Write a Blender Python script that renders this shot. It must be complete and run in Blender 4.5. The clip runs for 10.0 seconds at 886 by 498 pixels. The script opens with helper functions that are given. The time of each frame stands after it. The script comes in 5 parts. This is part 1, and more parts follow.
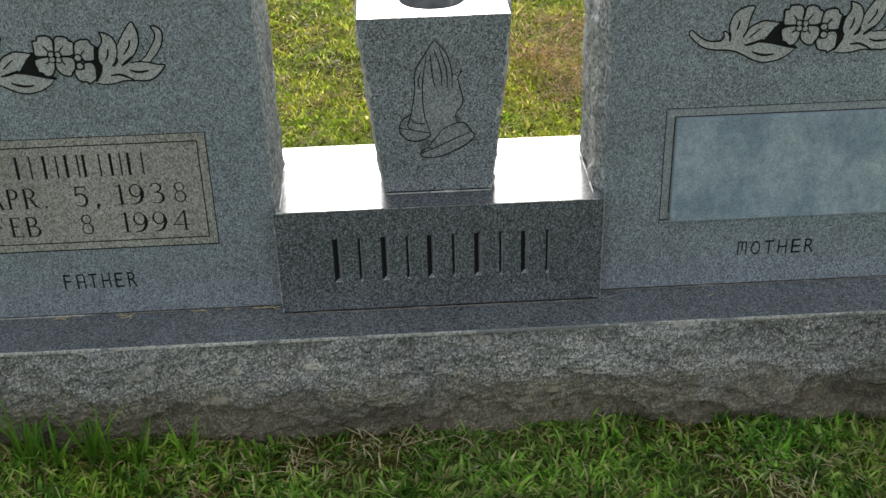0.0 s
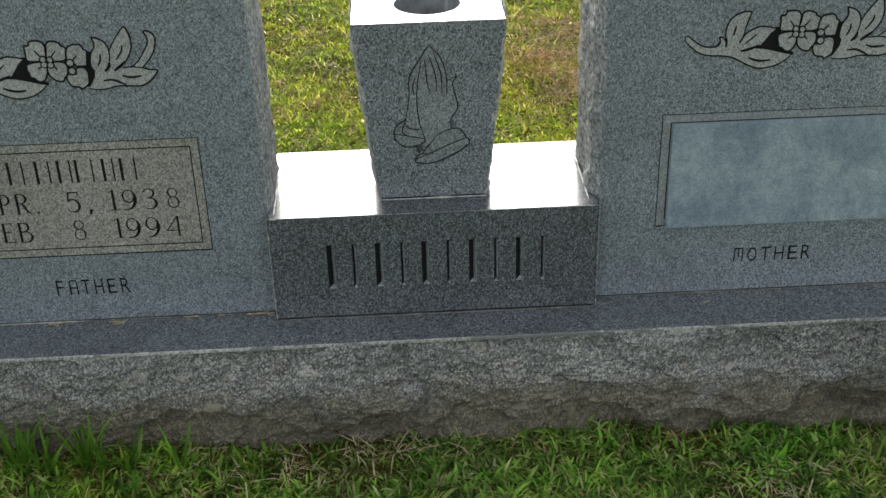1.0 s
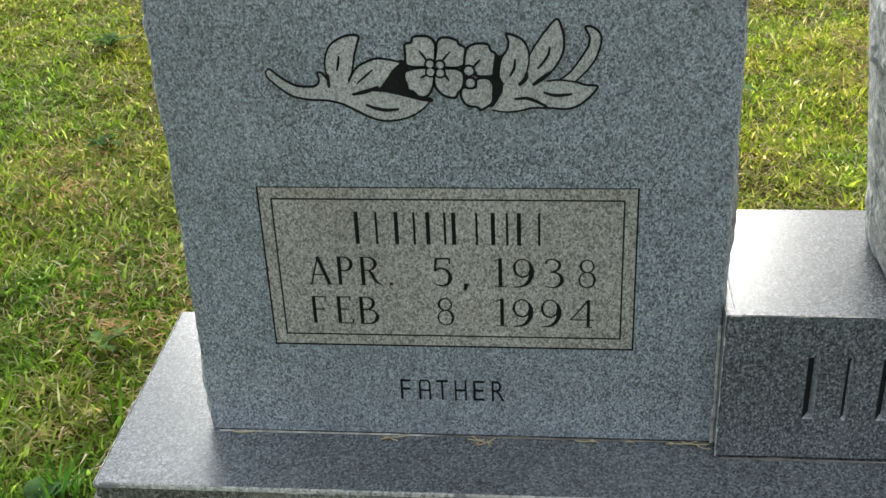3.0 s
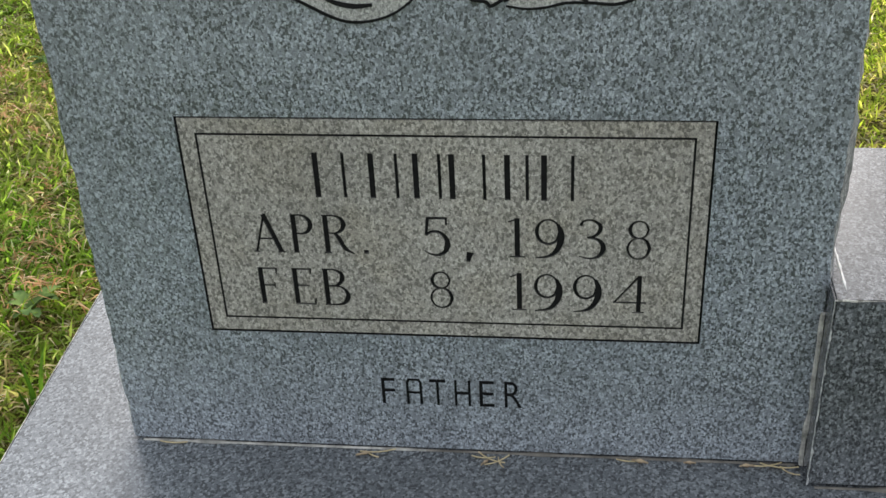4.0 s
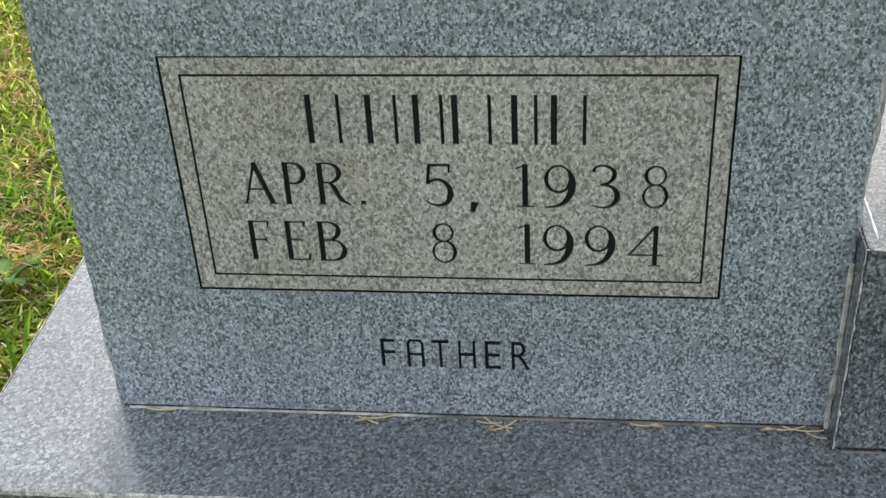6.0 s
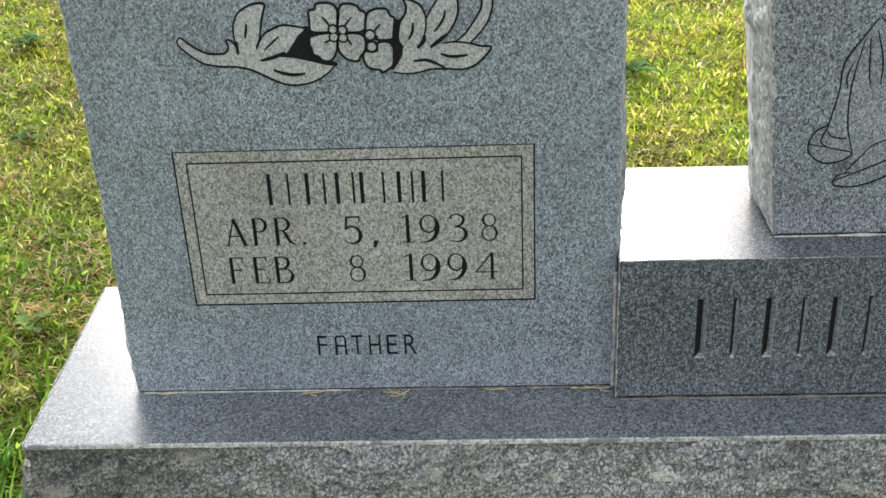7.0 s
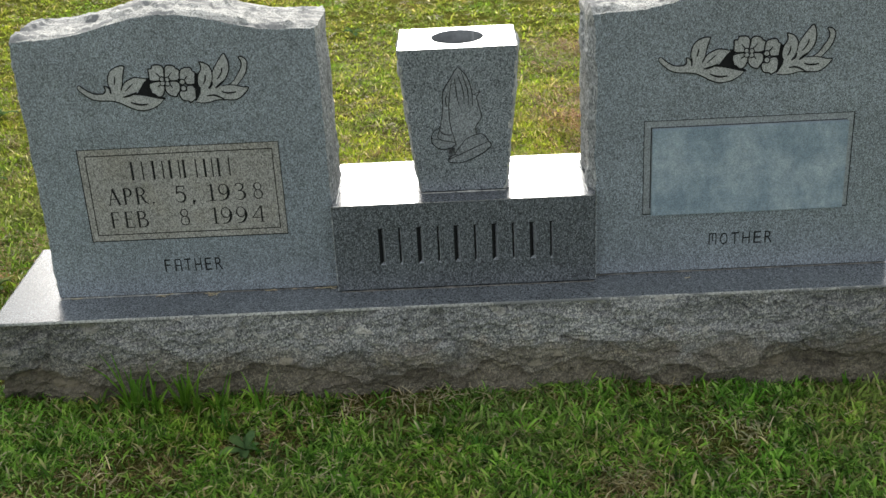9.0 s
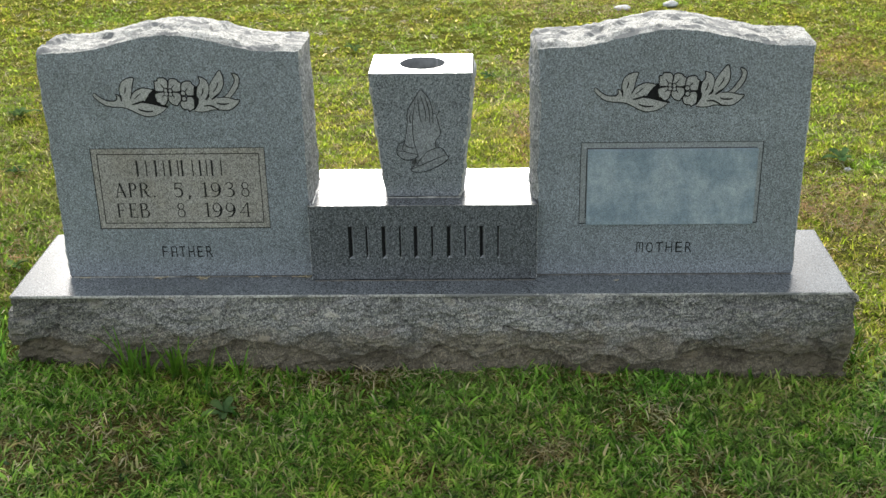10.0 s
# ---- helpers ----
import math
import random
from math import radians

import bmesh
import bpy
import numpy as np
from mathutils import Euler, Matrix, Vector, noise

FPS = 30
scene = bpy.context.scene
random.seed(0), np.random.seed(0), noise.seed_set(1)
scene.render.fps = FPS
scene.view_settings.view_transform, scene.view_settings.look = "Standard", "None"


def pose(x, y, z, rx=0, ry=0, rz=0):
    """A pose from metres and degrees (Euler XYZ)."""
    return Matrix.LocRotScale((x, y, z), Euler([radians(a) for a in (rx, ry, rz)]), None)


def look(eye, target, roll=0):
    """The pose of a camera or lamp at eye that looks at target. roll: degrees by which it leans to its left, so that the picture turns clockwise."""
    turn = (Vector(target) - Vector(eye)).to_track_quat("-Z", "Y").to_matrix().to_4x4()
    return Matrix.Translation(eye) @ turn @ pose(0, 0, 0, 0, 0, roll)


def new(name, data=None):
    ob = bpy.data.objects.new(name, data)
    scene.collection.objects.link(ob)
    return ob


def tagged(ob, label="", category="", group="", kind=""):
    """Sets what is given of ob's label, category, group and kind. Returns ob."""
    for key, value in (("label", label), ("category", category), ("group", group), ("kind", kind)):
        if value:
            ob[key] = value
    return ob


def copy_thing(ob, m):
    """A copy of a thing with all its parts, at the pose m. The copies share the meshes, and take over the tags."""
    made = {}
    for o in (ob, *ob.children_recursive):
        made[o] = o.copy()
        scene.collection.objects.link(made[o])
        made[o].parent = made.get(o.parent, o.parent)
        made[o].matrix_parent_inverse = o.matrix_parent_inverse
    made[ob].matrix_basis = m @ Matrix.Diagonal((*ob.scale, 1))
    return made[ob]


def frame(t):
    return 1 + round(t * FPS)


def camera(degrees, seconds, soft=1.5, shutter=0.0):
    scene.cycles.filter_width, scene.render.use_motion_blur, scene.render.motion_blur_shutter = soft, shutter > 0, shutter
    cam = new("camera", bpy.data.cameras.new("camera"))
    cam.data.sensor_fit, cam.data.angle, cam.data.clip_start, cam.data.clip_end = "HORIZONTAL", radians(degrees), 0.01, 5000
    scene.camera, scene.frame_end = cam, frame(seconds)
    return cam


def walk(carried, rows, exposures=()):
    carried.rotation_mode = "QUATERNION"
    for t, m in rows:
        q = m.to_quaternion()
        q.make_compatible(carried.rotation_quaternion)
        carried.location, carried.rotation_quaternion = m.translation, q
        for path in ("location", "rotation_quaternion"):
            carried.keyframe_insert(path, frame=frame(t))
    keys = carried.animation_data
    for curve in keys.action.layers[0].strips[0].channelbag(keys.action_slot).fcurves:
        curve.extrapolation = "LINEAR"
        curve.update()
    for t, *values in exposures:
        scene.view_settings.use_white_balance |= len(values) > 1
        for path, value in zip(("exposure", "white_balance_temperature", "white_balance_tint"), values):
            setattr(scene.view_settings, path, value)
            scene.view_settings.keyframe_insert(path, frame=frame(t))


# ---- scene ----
cam = camera(39.7, 10.0)
PATH = [
    (0, (-0.058, -1.651, 1.226), (0.001, 0.075, 0.217), -1.7),
    (0.5, (-0.057, -1.644, 1.24), (0.01, 0.079, 0.226), -1.7),
    (1, (-0.051, -1.638, 1.228), (0.01, 0.088, 0.22), -1.6),
    (1.3, (-0.019, -1.631, 1.202), (-0.016, 0.1, 0.201), -2.1),
    (1.5, (-0.03, -1.597, 1.218), (-0.104, 0.126, 0.205), -1.5),
    (1.8, (-0.127, -1.527, 1.188), (-0.286, 0.191, 0.176), -1.7),
    (2, (-0.226, -1.477, 1.166), (-0.376, 0.269, 0.202), -2.5),
    (2.2, (-0.277, -1.399, 1.19), (-0.443, 0.326, 0.192), -4.3),
    (2.5, (-0.368, -1.313, 1.15), (-0.505, 0.411, 0.146), -3.3),
    (2.7, (-0.392, -1.222, 1.095), (-0.571, 0.518, 0.124), -2.6),
    (3.8, (-0.44, -0.786, 0.887), (-0.663, 0.887, -0.186), -3.0),
    (4, (-0.433, -0.755, 0.865), (-0.662, 0.907, -0.224), -3.1),
    (4.5, (-0.433, -0.71, 0.815), (-0.694, 0.939, -0.285), -4.3),
    (5, (-0.443, -0.701, 0.801), (-0.682, 0.945, -0.31), -4.0),
    (5.2, (-0.438, -0.699, 0.797), (-0.692, 0.942, -0.318), -4.2),
    (6.3, (-0.444, -0.752, 0.839), (-0.662, 0.902, -0.264), -3.2),
    (6.5, (-0.418, -0.839, 0.872), (-0.641, 0.837, -0.196), -3.2),
    (6.8, (-0.398, -1.035, 0.962), (-0.529, 0.687, -0.048), -2.1),
    (7, (-0.381, -1.161, 1.005), (-0.477, 0.582, 0.03), -2.7),
    (7.2, (-0.347, -1.217, 1.099), (-0.433, 0.49, 0.061), -2.6),
    (7.5, (-0.29, -1.35, 1.139), (-0.398, 0.389, 0.158), -1.7),
    (8, (-0.171, -1.575, 1.216), (-0.279, 0.177, 0.256), -2.1),
    (8.2, (-0.149, -1.671, 1.263), (-0.221, 0.078, 0.295), -2.6),
    (8.5, (-0.05, -1.858, 1.258), (-0.14, -0.076, 0.353), -3.7),
    (8.8, (-0.064, -2.042, 1.282), (-0.104, -0.269, 0.358), -2.9),
    (9, (0.004, -2.16, 1.234), (-0.041, -0.343, 0.399), -3.2),
    (9.2, (0.06, -2.231, 1.309), (-0.039, -0.424, 0.458), -3.1),
    (9.5, (0.127, -2.364, 1.314), (0.004, -0.552, 0.476), -1.8),
    (9.7, (0.139, -2.438, 1.33), (0.026, -0.618, 0.508), -1.5),
    (10, (0.126, -2.488, 1.353), (0.06, -0.665, 0.534), -1.2),
]
EXPOSURE = [(0, 1.09, 6700, 8), (1.3, 1.05, 6700, 8), (2.0, 1.17, 6600, 7), (2.5, 1.29, 6550, 6), (4.0, 1.45, 6750, 12), (4.5, 1.47, 6750, 13), (6.5, 1.85, 6700, 11), (7.5, 1.83, 6650, 11),
            (8.0, 1.51, 6700, 10), (8.3, 1.39, 6700, 9), (8.8, 1.11, 6700, 9), (9.3, 1.25, 6700, 9), (10, 1.31, 6700, 9)]
walk(cam, [(t, look(eye, target, roll)) for t, eye, target, roll in PATH], EXPOSURE)

# ---- light: hazy low sun behind the stones, open sky ----
SUN_EL, SUN_AZ = 23.5, -4.5
world = bpy.data.worlds.new("world")
scene.world = world
world.use_nodes = True
wn = world.node_tree.nodes
sky = wn.new("ShaderNodeTexSky")
sky.sky_type = "NISHITA"
sky.sun_disc = False
sky.sun_elevation = radians(SUN_EL)
sky.sun_rotation = radians(SUN_AZ)
sky.air_density, sky.dust_density, sky.ozone_density = 1.0, 2.0, 1.0
haze = wn.new("ShaderNodeMix")
haze.data_type = "RGBA"
haze.inputs[0].default_value = 0.74
haze.inputs[7].default_value = (3.92, 4.22, 4.46, 1)
world.node_tree.links.new(sky.outputs[0], haze.inputs[6])
world.node_tree.links.new(haze.outputs[2], wn["Background"].inputs[0])
wn["Background"].inputs[1].default_value = 0.14
sun = new("sun", bpy.data.lights.new("sun", "SUN"))
sun.data.energy, sun.data.angle, sun.data.color = 2.95, radians(25), (1.0, 0.99, 0.97)
sun.matrix_basis = look((10 * math.sin(radians(SUN_AZ)) * math.cos(radians(SUN_EL)), 10 * math.cos(radians(SUN_AZ)) * math.cos(radians(SUN_EL)),
                         10 * math.sin(radians(SUN_EL))), (0, 0, 0))


# ---- materials ----
class Mat:
    """A small builder of node materials."""

    def __init__(self, name, rough=0.5, spec=0.5):
        self.m = bpy.data.materials.new(name)
        self.m.use_nodes = True
        self.t = self.m.node_tree
        self.b = self.t.nodes["Principled BSDF"]
        self.b.inputs["Roughness"].default_value = rough
        self.b.inputs["Specular IOR Level"].default_value = spec
        self.co = self.t.nodes.new("ShaderNodeTexCoord").outputs["Object"]
        self.geo = self.t.nodes.new("ShaderNodeNewGeometry")

    def link(self, a, b):
        self.t.links.new(a, b)

    def mapped(self, scale, co=None):
        n = self.t.nodes.new("ShaderNodeMapping")
        n.inputs["Scale"].default_value = scale
        self.link(co or self.geo.outputs["Position"], n.inputs["Vector"])
        return n.outputs[0]

    def noise(self, scale, detail=3, rough=0.6, co=None, col=False):
        n = self.t.nodes.new("ShaderNodeTexNoise")
        n.inputs["Scale"].default_value, n.inputs["Detail"].default_value, n.inputs["Roughness"].default_value = scale, detail, rough
        self.link(co or self.geo.outputs["Position"], n.inputs["Vector"])
        return n.outputs["Color" if col else "Fac"]

    def cells(self, scale, co=None, out="Color"):
        n = self.t.nodes.new("ShaderNodeTexVoronoi")
        n.inputs["Scale"].default_value = scale
        self.link(co or self.geo.outputs["Position"], n.inputs["Vector"])
        return n.outputs[out]

    def ramp(self, fac, *stops, const=False):
        n = self.t.nodes.new("ShaderNodeValToRGB")
        n.color_ramp.interpolation = "CONSTANT" if const else "LINEAR"
        e = n.color_ramp.elements
        while len(e) < len(stops):
            e.new(0.5)
        for el, (pos, col) in zip(e, stops):
            el.position = pos
            el.color = (col, col, col, 1) if isinstance(col, (int, float)) else (*col, 1)
        self.link(fac, n.inputs[0])
        return n.outputs[0]

    def mix(self, fac, a, b, mode="MIX"):
        n = self.t.nodes.new("ShaderNodeMix")
        n.data_type, n.blend_type = "RGBA", mode
        for sock, v in ((n.inputs[0], fac), (n.inputs[6], a), (n.inputs[7], b)):
            if isinstance(v, (int, float)):
                sock.default_value = v if sock == n.inputs[0] else (v, v, v, 1)
            elif isinstance(v, tuple):
                sock.default_value = (*v, 1)
            else:
                self.link(v, sock)
        return n.outputs[2]

    def bump(self, height, strength=0.3, distance=0.002):
        n = self.t.nodes.new("ShaderNodeBump")
        n.inputs["Strength"].default_value, n.inputs["Distance"].default_value = strength, distance
        self.link(height, n.inputs["Height"])
        self.link(n.outputs[0], self.b.inputs["Normal"])

    def color(self, c):
        if isinstance(c, tuple):
            self.b.inputs["Base Color"].default_value = (*c, 1)
        else:
            self.link(c, self.b.inputs["Base Color"])
        return self


def granite(name, rough, dark, mid, light, stain=None, bump=0.0, grain=520.0, spec=0.5):
    """Grey granite: crystals of three tones about 3 mm across, with soft clouds over them."""
    g = Mat(name, rough, spec)
    co = g.mapped((1.0, 1.0, 0.72))
    jit = g.mix(0.003, co, g.noise(520, 2, col=True), "ADD")
    a = g.ramp(g.cells(grain, jit), (0.0, dark), (0.30, dark), (0.36, mid), (0.66, mid), (0.74, light))
    fine = g.ramp(g.noise(900, 2, 0.7, co), (0.34, 0.64), (0.5, 1.0), (0.68, 1.3))
    c = g.mix(1.0, a, fine, "MULTIPLY")
    cloud = g.ramp(g.noise(7, 4, 0.6), (0.3, 0.86), (0.7, 1.12))
    c = g.mix(1.0, c, cloud, "MULTIPLY")
    if stain:
        spots = g.ramp(g.noise(16, 5, 0.65), (0.47, 0.0), (0.66, 0.75))
        c = g.mix(spots, c, g.mix(1.0, c, stain, "MULTIPLY"))
    g.color(c)
    if bump:
        g.bump(g.noise(260, 5, 0.75), bump, 0.004)
    return g


DARK, MID, LIGHT = (0.054, 0.06, 0.068), (0.17, 0.187, 0.207), (0.312, 0.344, 0.381)
polished = granite("polished_granite", 0.38, DARK, MID, LIGHT, grain=690, spec=0.9).m
vase_polished = granite("vase_granite", 0.24, (0.07, 0.075, 0.082), (0.172, 0.183, 0.197), (0.3, 0.316, 0.336), grain=640).m
sawn = granite("sawn_granite", 0.7, (0.2, 0.202, 0.2), (0.32, 0.322, 0.318), (0.44, 0.442, 0.435), bump=0.6, grain=300).m
base_polished = granite("base_granite", 0.22, (0.045, 0.049, 0.053), (0.098, 0.106, 0.114), (0.178, 0.191, 0.203), spec=0.9, grain=480).m
deep_polished = granite("deep_polished_granite", 0.24, (0.036, 0.038, 0.041), (0.084, 0.089, 0.096), (0.165, 0.173, 0.185), grain=600, spec=0.36).m
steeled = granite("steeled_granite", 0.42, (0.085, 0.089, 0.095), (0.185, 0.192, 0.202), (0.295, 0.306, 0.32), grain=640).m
frosted = granite("frosted_granite", 0.75, (0.13, 0.122, 0.108), (0.25, 0.236, 0.211), (0.362, 0.342, 0.308), stain=(0.92, 0.89, 0.82), bump=0.15, grain=580).m
honed = granite("honed_granite", 0.5, (0.16, 0.17, 0.176), (0.21, 0.222, 0.228), (0.27, 0.284, 0.29)).m
relief = granite("frosted_relief", 0.75, (0.19, 0.19, 0.18), (0.3, 0.298, 0.28), (0.39, 0.388, 0.365), bump=0.15, grain=640).m


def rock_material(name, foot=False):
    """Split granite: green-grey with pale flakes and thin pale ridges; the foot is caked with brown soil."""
    g = granite(name, 0.85, (0.054, 0.054, 0.054), (0.129, 0.128, 0.125), (0.28, 0.276, 0.264), bump=0.3, grain=440)
    c = g.b.inputs["Base Color"].links[0].from_socket
    warp = g.mix(0.0016, g.mapped((1.0, 1, 0.9)), g.noise(300, 3, 0.7, col=True), "ADD")
    where = g.ramp(g.noise(9, 4, 0.65), (0.38, 0.55), (0.6, 1.0))
    chip = g.ramp(g.cells(400, warp), (0.0, 0.0), (0.72, 0.0), (0.74, 0.85), (1.0, 1.0))
    c = g.mix(g.mix(1.0, chip, where, "MULTIPLY"), c, (0.42, 0.4, 0.35))
    bent = g.mix(0.012, g.mapped((0.8, 1, 1.2)), g.noise(70, 4, 0.75, col=True), "ADD")
    flake = g.ramp(g.cells(58, bent), (0.0, 0.0), (0.86, 0.0), (0.88, 0.75), (0.95, 0.5), (0.97, 0.85))
    c = g.mix(g.mix(1.0, flake, where, "MULTIPLY"), c, (0.35, 0.325, 0.275))
    for scale, width in ((30, 0.007), (62, 0.009)):
        ridge = g.ramp(g.noise(scale, 4, 0.6, g.mapped((0.7, 1, 1.3))), (0.5 - width, 0.0), (0.5, 0.7), (0.5 + width, 0.0))
        c = g.mix(g.mix(1.0, ridge, where, "MULTIPLY"), c, (0.46, 0.44, 0.39))
    rust = g.ramp(g.noise(17, 5, 0.7), (0.6, 0.0), (0.7, 0.45))
    c = g.mix(rust, c, g.mix(1.0, c, (1.08, 0.86, 0.66), "MULTIPLY"))
    crack = g.ramp(g.noise(13, 8, 0.8, g.mapped((0.6, 1, 2.0))), (0.496, 0.0), (0.502, 0.6), (0.508, 0.0))
    c = g.mix(crack, c, (0.06, 0.055, 0.046))
    pit = g.ramp(g.noise(260, 3, 0.7), (0.33, 0.75), (0.37, 0.0))
    c = g.mix(pit, c, (0.045, 0.042, 0.036))
    big = g.ramp(g.noise(8, 5, 0.65), (0.35, (0.84, 0.84, 0.83)), (0.65, (1.14, 1.13, 1.1)))
    c = g.mix(1.0, c, big, "MULTIPLY")
    sep = g.t.nodes.new("ShaderNodeSeparateXYZ")
    g.link(g.geo.outputs["Position"], sep.inputs[0])
    # Darkens in blotches towards both ends of the base.
    ends = g.t.nodes.new("ShaderNodeMath")
    ends.operation = "ABSOLUTE"
    g.link(sep.outputs["X"], ends.inputs[0])
    end_sum = g.t.nodes.new("ShaderNodeMath")
    g.link(ends.outputs[0], end_sum.inputs[0])
    g.link(g.noise(7, 5, 0.65), end_sum.inputs[1])
    end_dark = g.t.nodes.new("ShaderNodeMapRange")
    end_dark.inputs[1].default_value, end_dark.inputs[2].default_value = 1.0, 1.45
    g.link(end_sum.outputs[0], end_dark.inputs[0])
    c = g.mix(end_dark.outputs[0], c, g.mix(1.0, c, (0.5, 0.49, 0.45), "MULTIPLY"))
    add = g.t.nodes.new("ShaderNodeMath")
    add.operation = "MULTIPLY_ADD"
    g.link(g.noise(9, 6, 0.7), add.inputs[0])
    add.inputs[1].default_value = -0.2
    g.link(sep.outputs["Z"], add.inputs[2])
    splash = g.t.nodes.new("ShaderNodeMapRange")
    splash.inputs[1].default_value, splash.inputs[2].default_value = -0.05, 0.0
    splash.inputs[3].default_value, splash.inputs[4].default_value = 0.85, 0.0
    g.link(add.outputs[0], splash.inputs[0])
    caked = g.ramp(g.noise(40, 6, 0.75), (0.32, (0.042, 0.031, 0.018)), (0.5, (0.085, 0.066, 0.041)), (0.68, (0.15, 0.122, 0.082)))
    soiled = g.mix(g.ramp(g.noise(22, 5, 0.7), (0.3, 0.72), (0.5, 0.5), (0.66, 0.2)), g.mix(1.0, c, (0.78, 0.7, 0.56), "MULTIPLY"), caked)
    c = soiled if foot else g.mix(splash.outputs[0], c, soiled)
    return g.color(c).m


rock = rock_material("rock_pitched_granite")
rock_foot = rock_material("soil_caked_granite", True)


def crown_material():
    """Split granite of the crowns: pale, with slim grey flakes along the split."""
    g = granite("split_granite_crown", 0.85, (0.2, 0.192, 0.174), (0.35, 0.338, 0.308), (0.48, 0.465, 0.425), bump=0.6, grain=340)
    c = g.b.inputs["Base Color"].links[0].from_socket
    warp = g.mix(0.03, g.mapped((0.55, 1.5, 1.2)), g.noise(45, 4, 0.75, col=True), "ADD")
    flake = g.ramp(g.cells(46, warp), (0.0, 0.9), (0.36, 0.8), (0.38, 0.0))
    return g.color(g.mix(flake, c, (0.13, 0.13, 0.128))).m


crown_rock = crown_material()


def plain(name, col, rough, var=0.25, scale=60, spec=0.4, bump=0.0):
    g = Mat(name, rough, spec)
    c = g.mix(1.0, col, g.ramp(g.noise(scale, 4), (0.3, 1 - var), (0.7, 1 + var)), "MULTIPLY")
    g.color(c)
    if bump:
        g.bump(g.noise(scale * 6, 4), bump)
    return g.m


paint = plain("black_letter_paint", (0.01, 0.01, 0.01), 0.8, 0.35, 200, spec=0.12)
letter_paint = plain("chalky_letter_paint", (0.045, 0.045, 0.041), 0.8, 0.8, 130, spec=0.15)
worn_paint = plain("worn_letter_paint", (0.085, 0.083, 0.074), 0.8, 0.8, 160, spec=0.15)
sealant = plain("joint_sealant", (0.32, 0.31, 0.285), 0.8, 0.6, 90)
caulk = plain("white_caulk", (0.72, 0.71, 0.68), 0.6, 0.2, 90)
mid_sealant = plain("grey_joint_sealant", (0.3, 0.29, 0.265), 0.85, 0.6, 60)
old_sealant = plain("old_joint_sealant", (0.12, 0.11, 0.097), 0.9, 0.6, 40)
straw_mat = plain("dry_straw", (0.38, 0.31, 0.18), 0.7, 0.3, 80)
dead_leaf = plain("dead_leaf", (0.3, 0.23, 0.15), 0.8, 0.4, 70)


def cup_material():
    """Drilled granite, mottled dark grey, with paler streaks down its wall."""
    g = Mat("cored_granite", 0.55, 0.4)
    c = g.ramp(g.noise(38, 4, 0.65), (0.3, (0.13, 0.133, 0.135)), (0.7, (0.27, 0.272, 0.27)))
    streak = g.ramp(g.noise(70, 2, 0.5, g.mapped((1, 1, 0.06))), (0.6, 0.0), (0.68, 0.75))
    c = g.mix(streak, c, (0.4, 0.4, 0.385))
    g.bump(g.noise(300, 4), 0.3)
    return g.color(c).m


cup_mat = cup_material()


def plate_material():
    g = Mat("blue_grey_cover_plate", 0.42, 0.5)
    a = g.ramp(g.noise(7, 5, 0.65), (0.3, (0.135, 0.18, 0.225)), (0.5, (0.21, 0.262, 0.31)), (0.7, (0.315, 0.36, 0.395)))
    haze_marks = g.ramp(g.noise(60, 6, 0.75, g.mapped((1, 1, 0.6))), (0.35, (0.8, 0.82, 0.82)), (0.65, (1.2, 1.17, 1.1)))
    c = g.mix(1.0, a, haze_marks, "MULTIPLY")
    c = g.mix(1.0, c, g.ramp(g.noise(420, 3, 0.7), (0.35, 0.72), (0.65, 1.24)), "MULTIPLY")
    chalk = g.ramp(g.noise(150, 5, 0.75), (0.6, 0.0), (0.68, 0.55))
    return g.color(g.mix(chalk, c, (0.42, 0.42, 0.38))).m


plate_mat = plate_material()


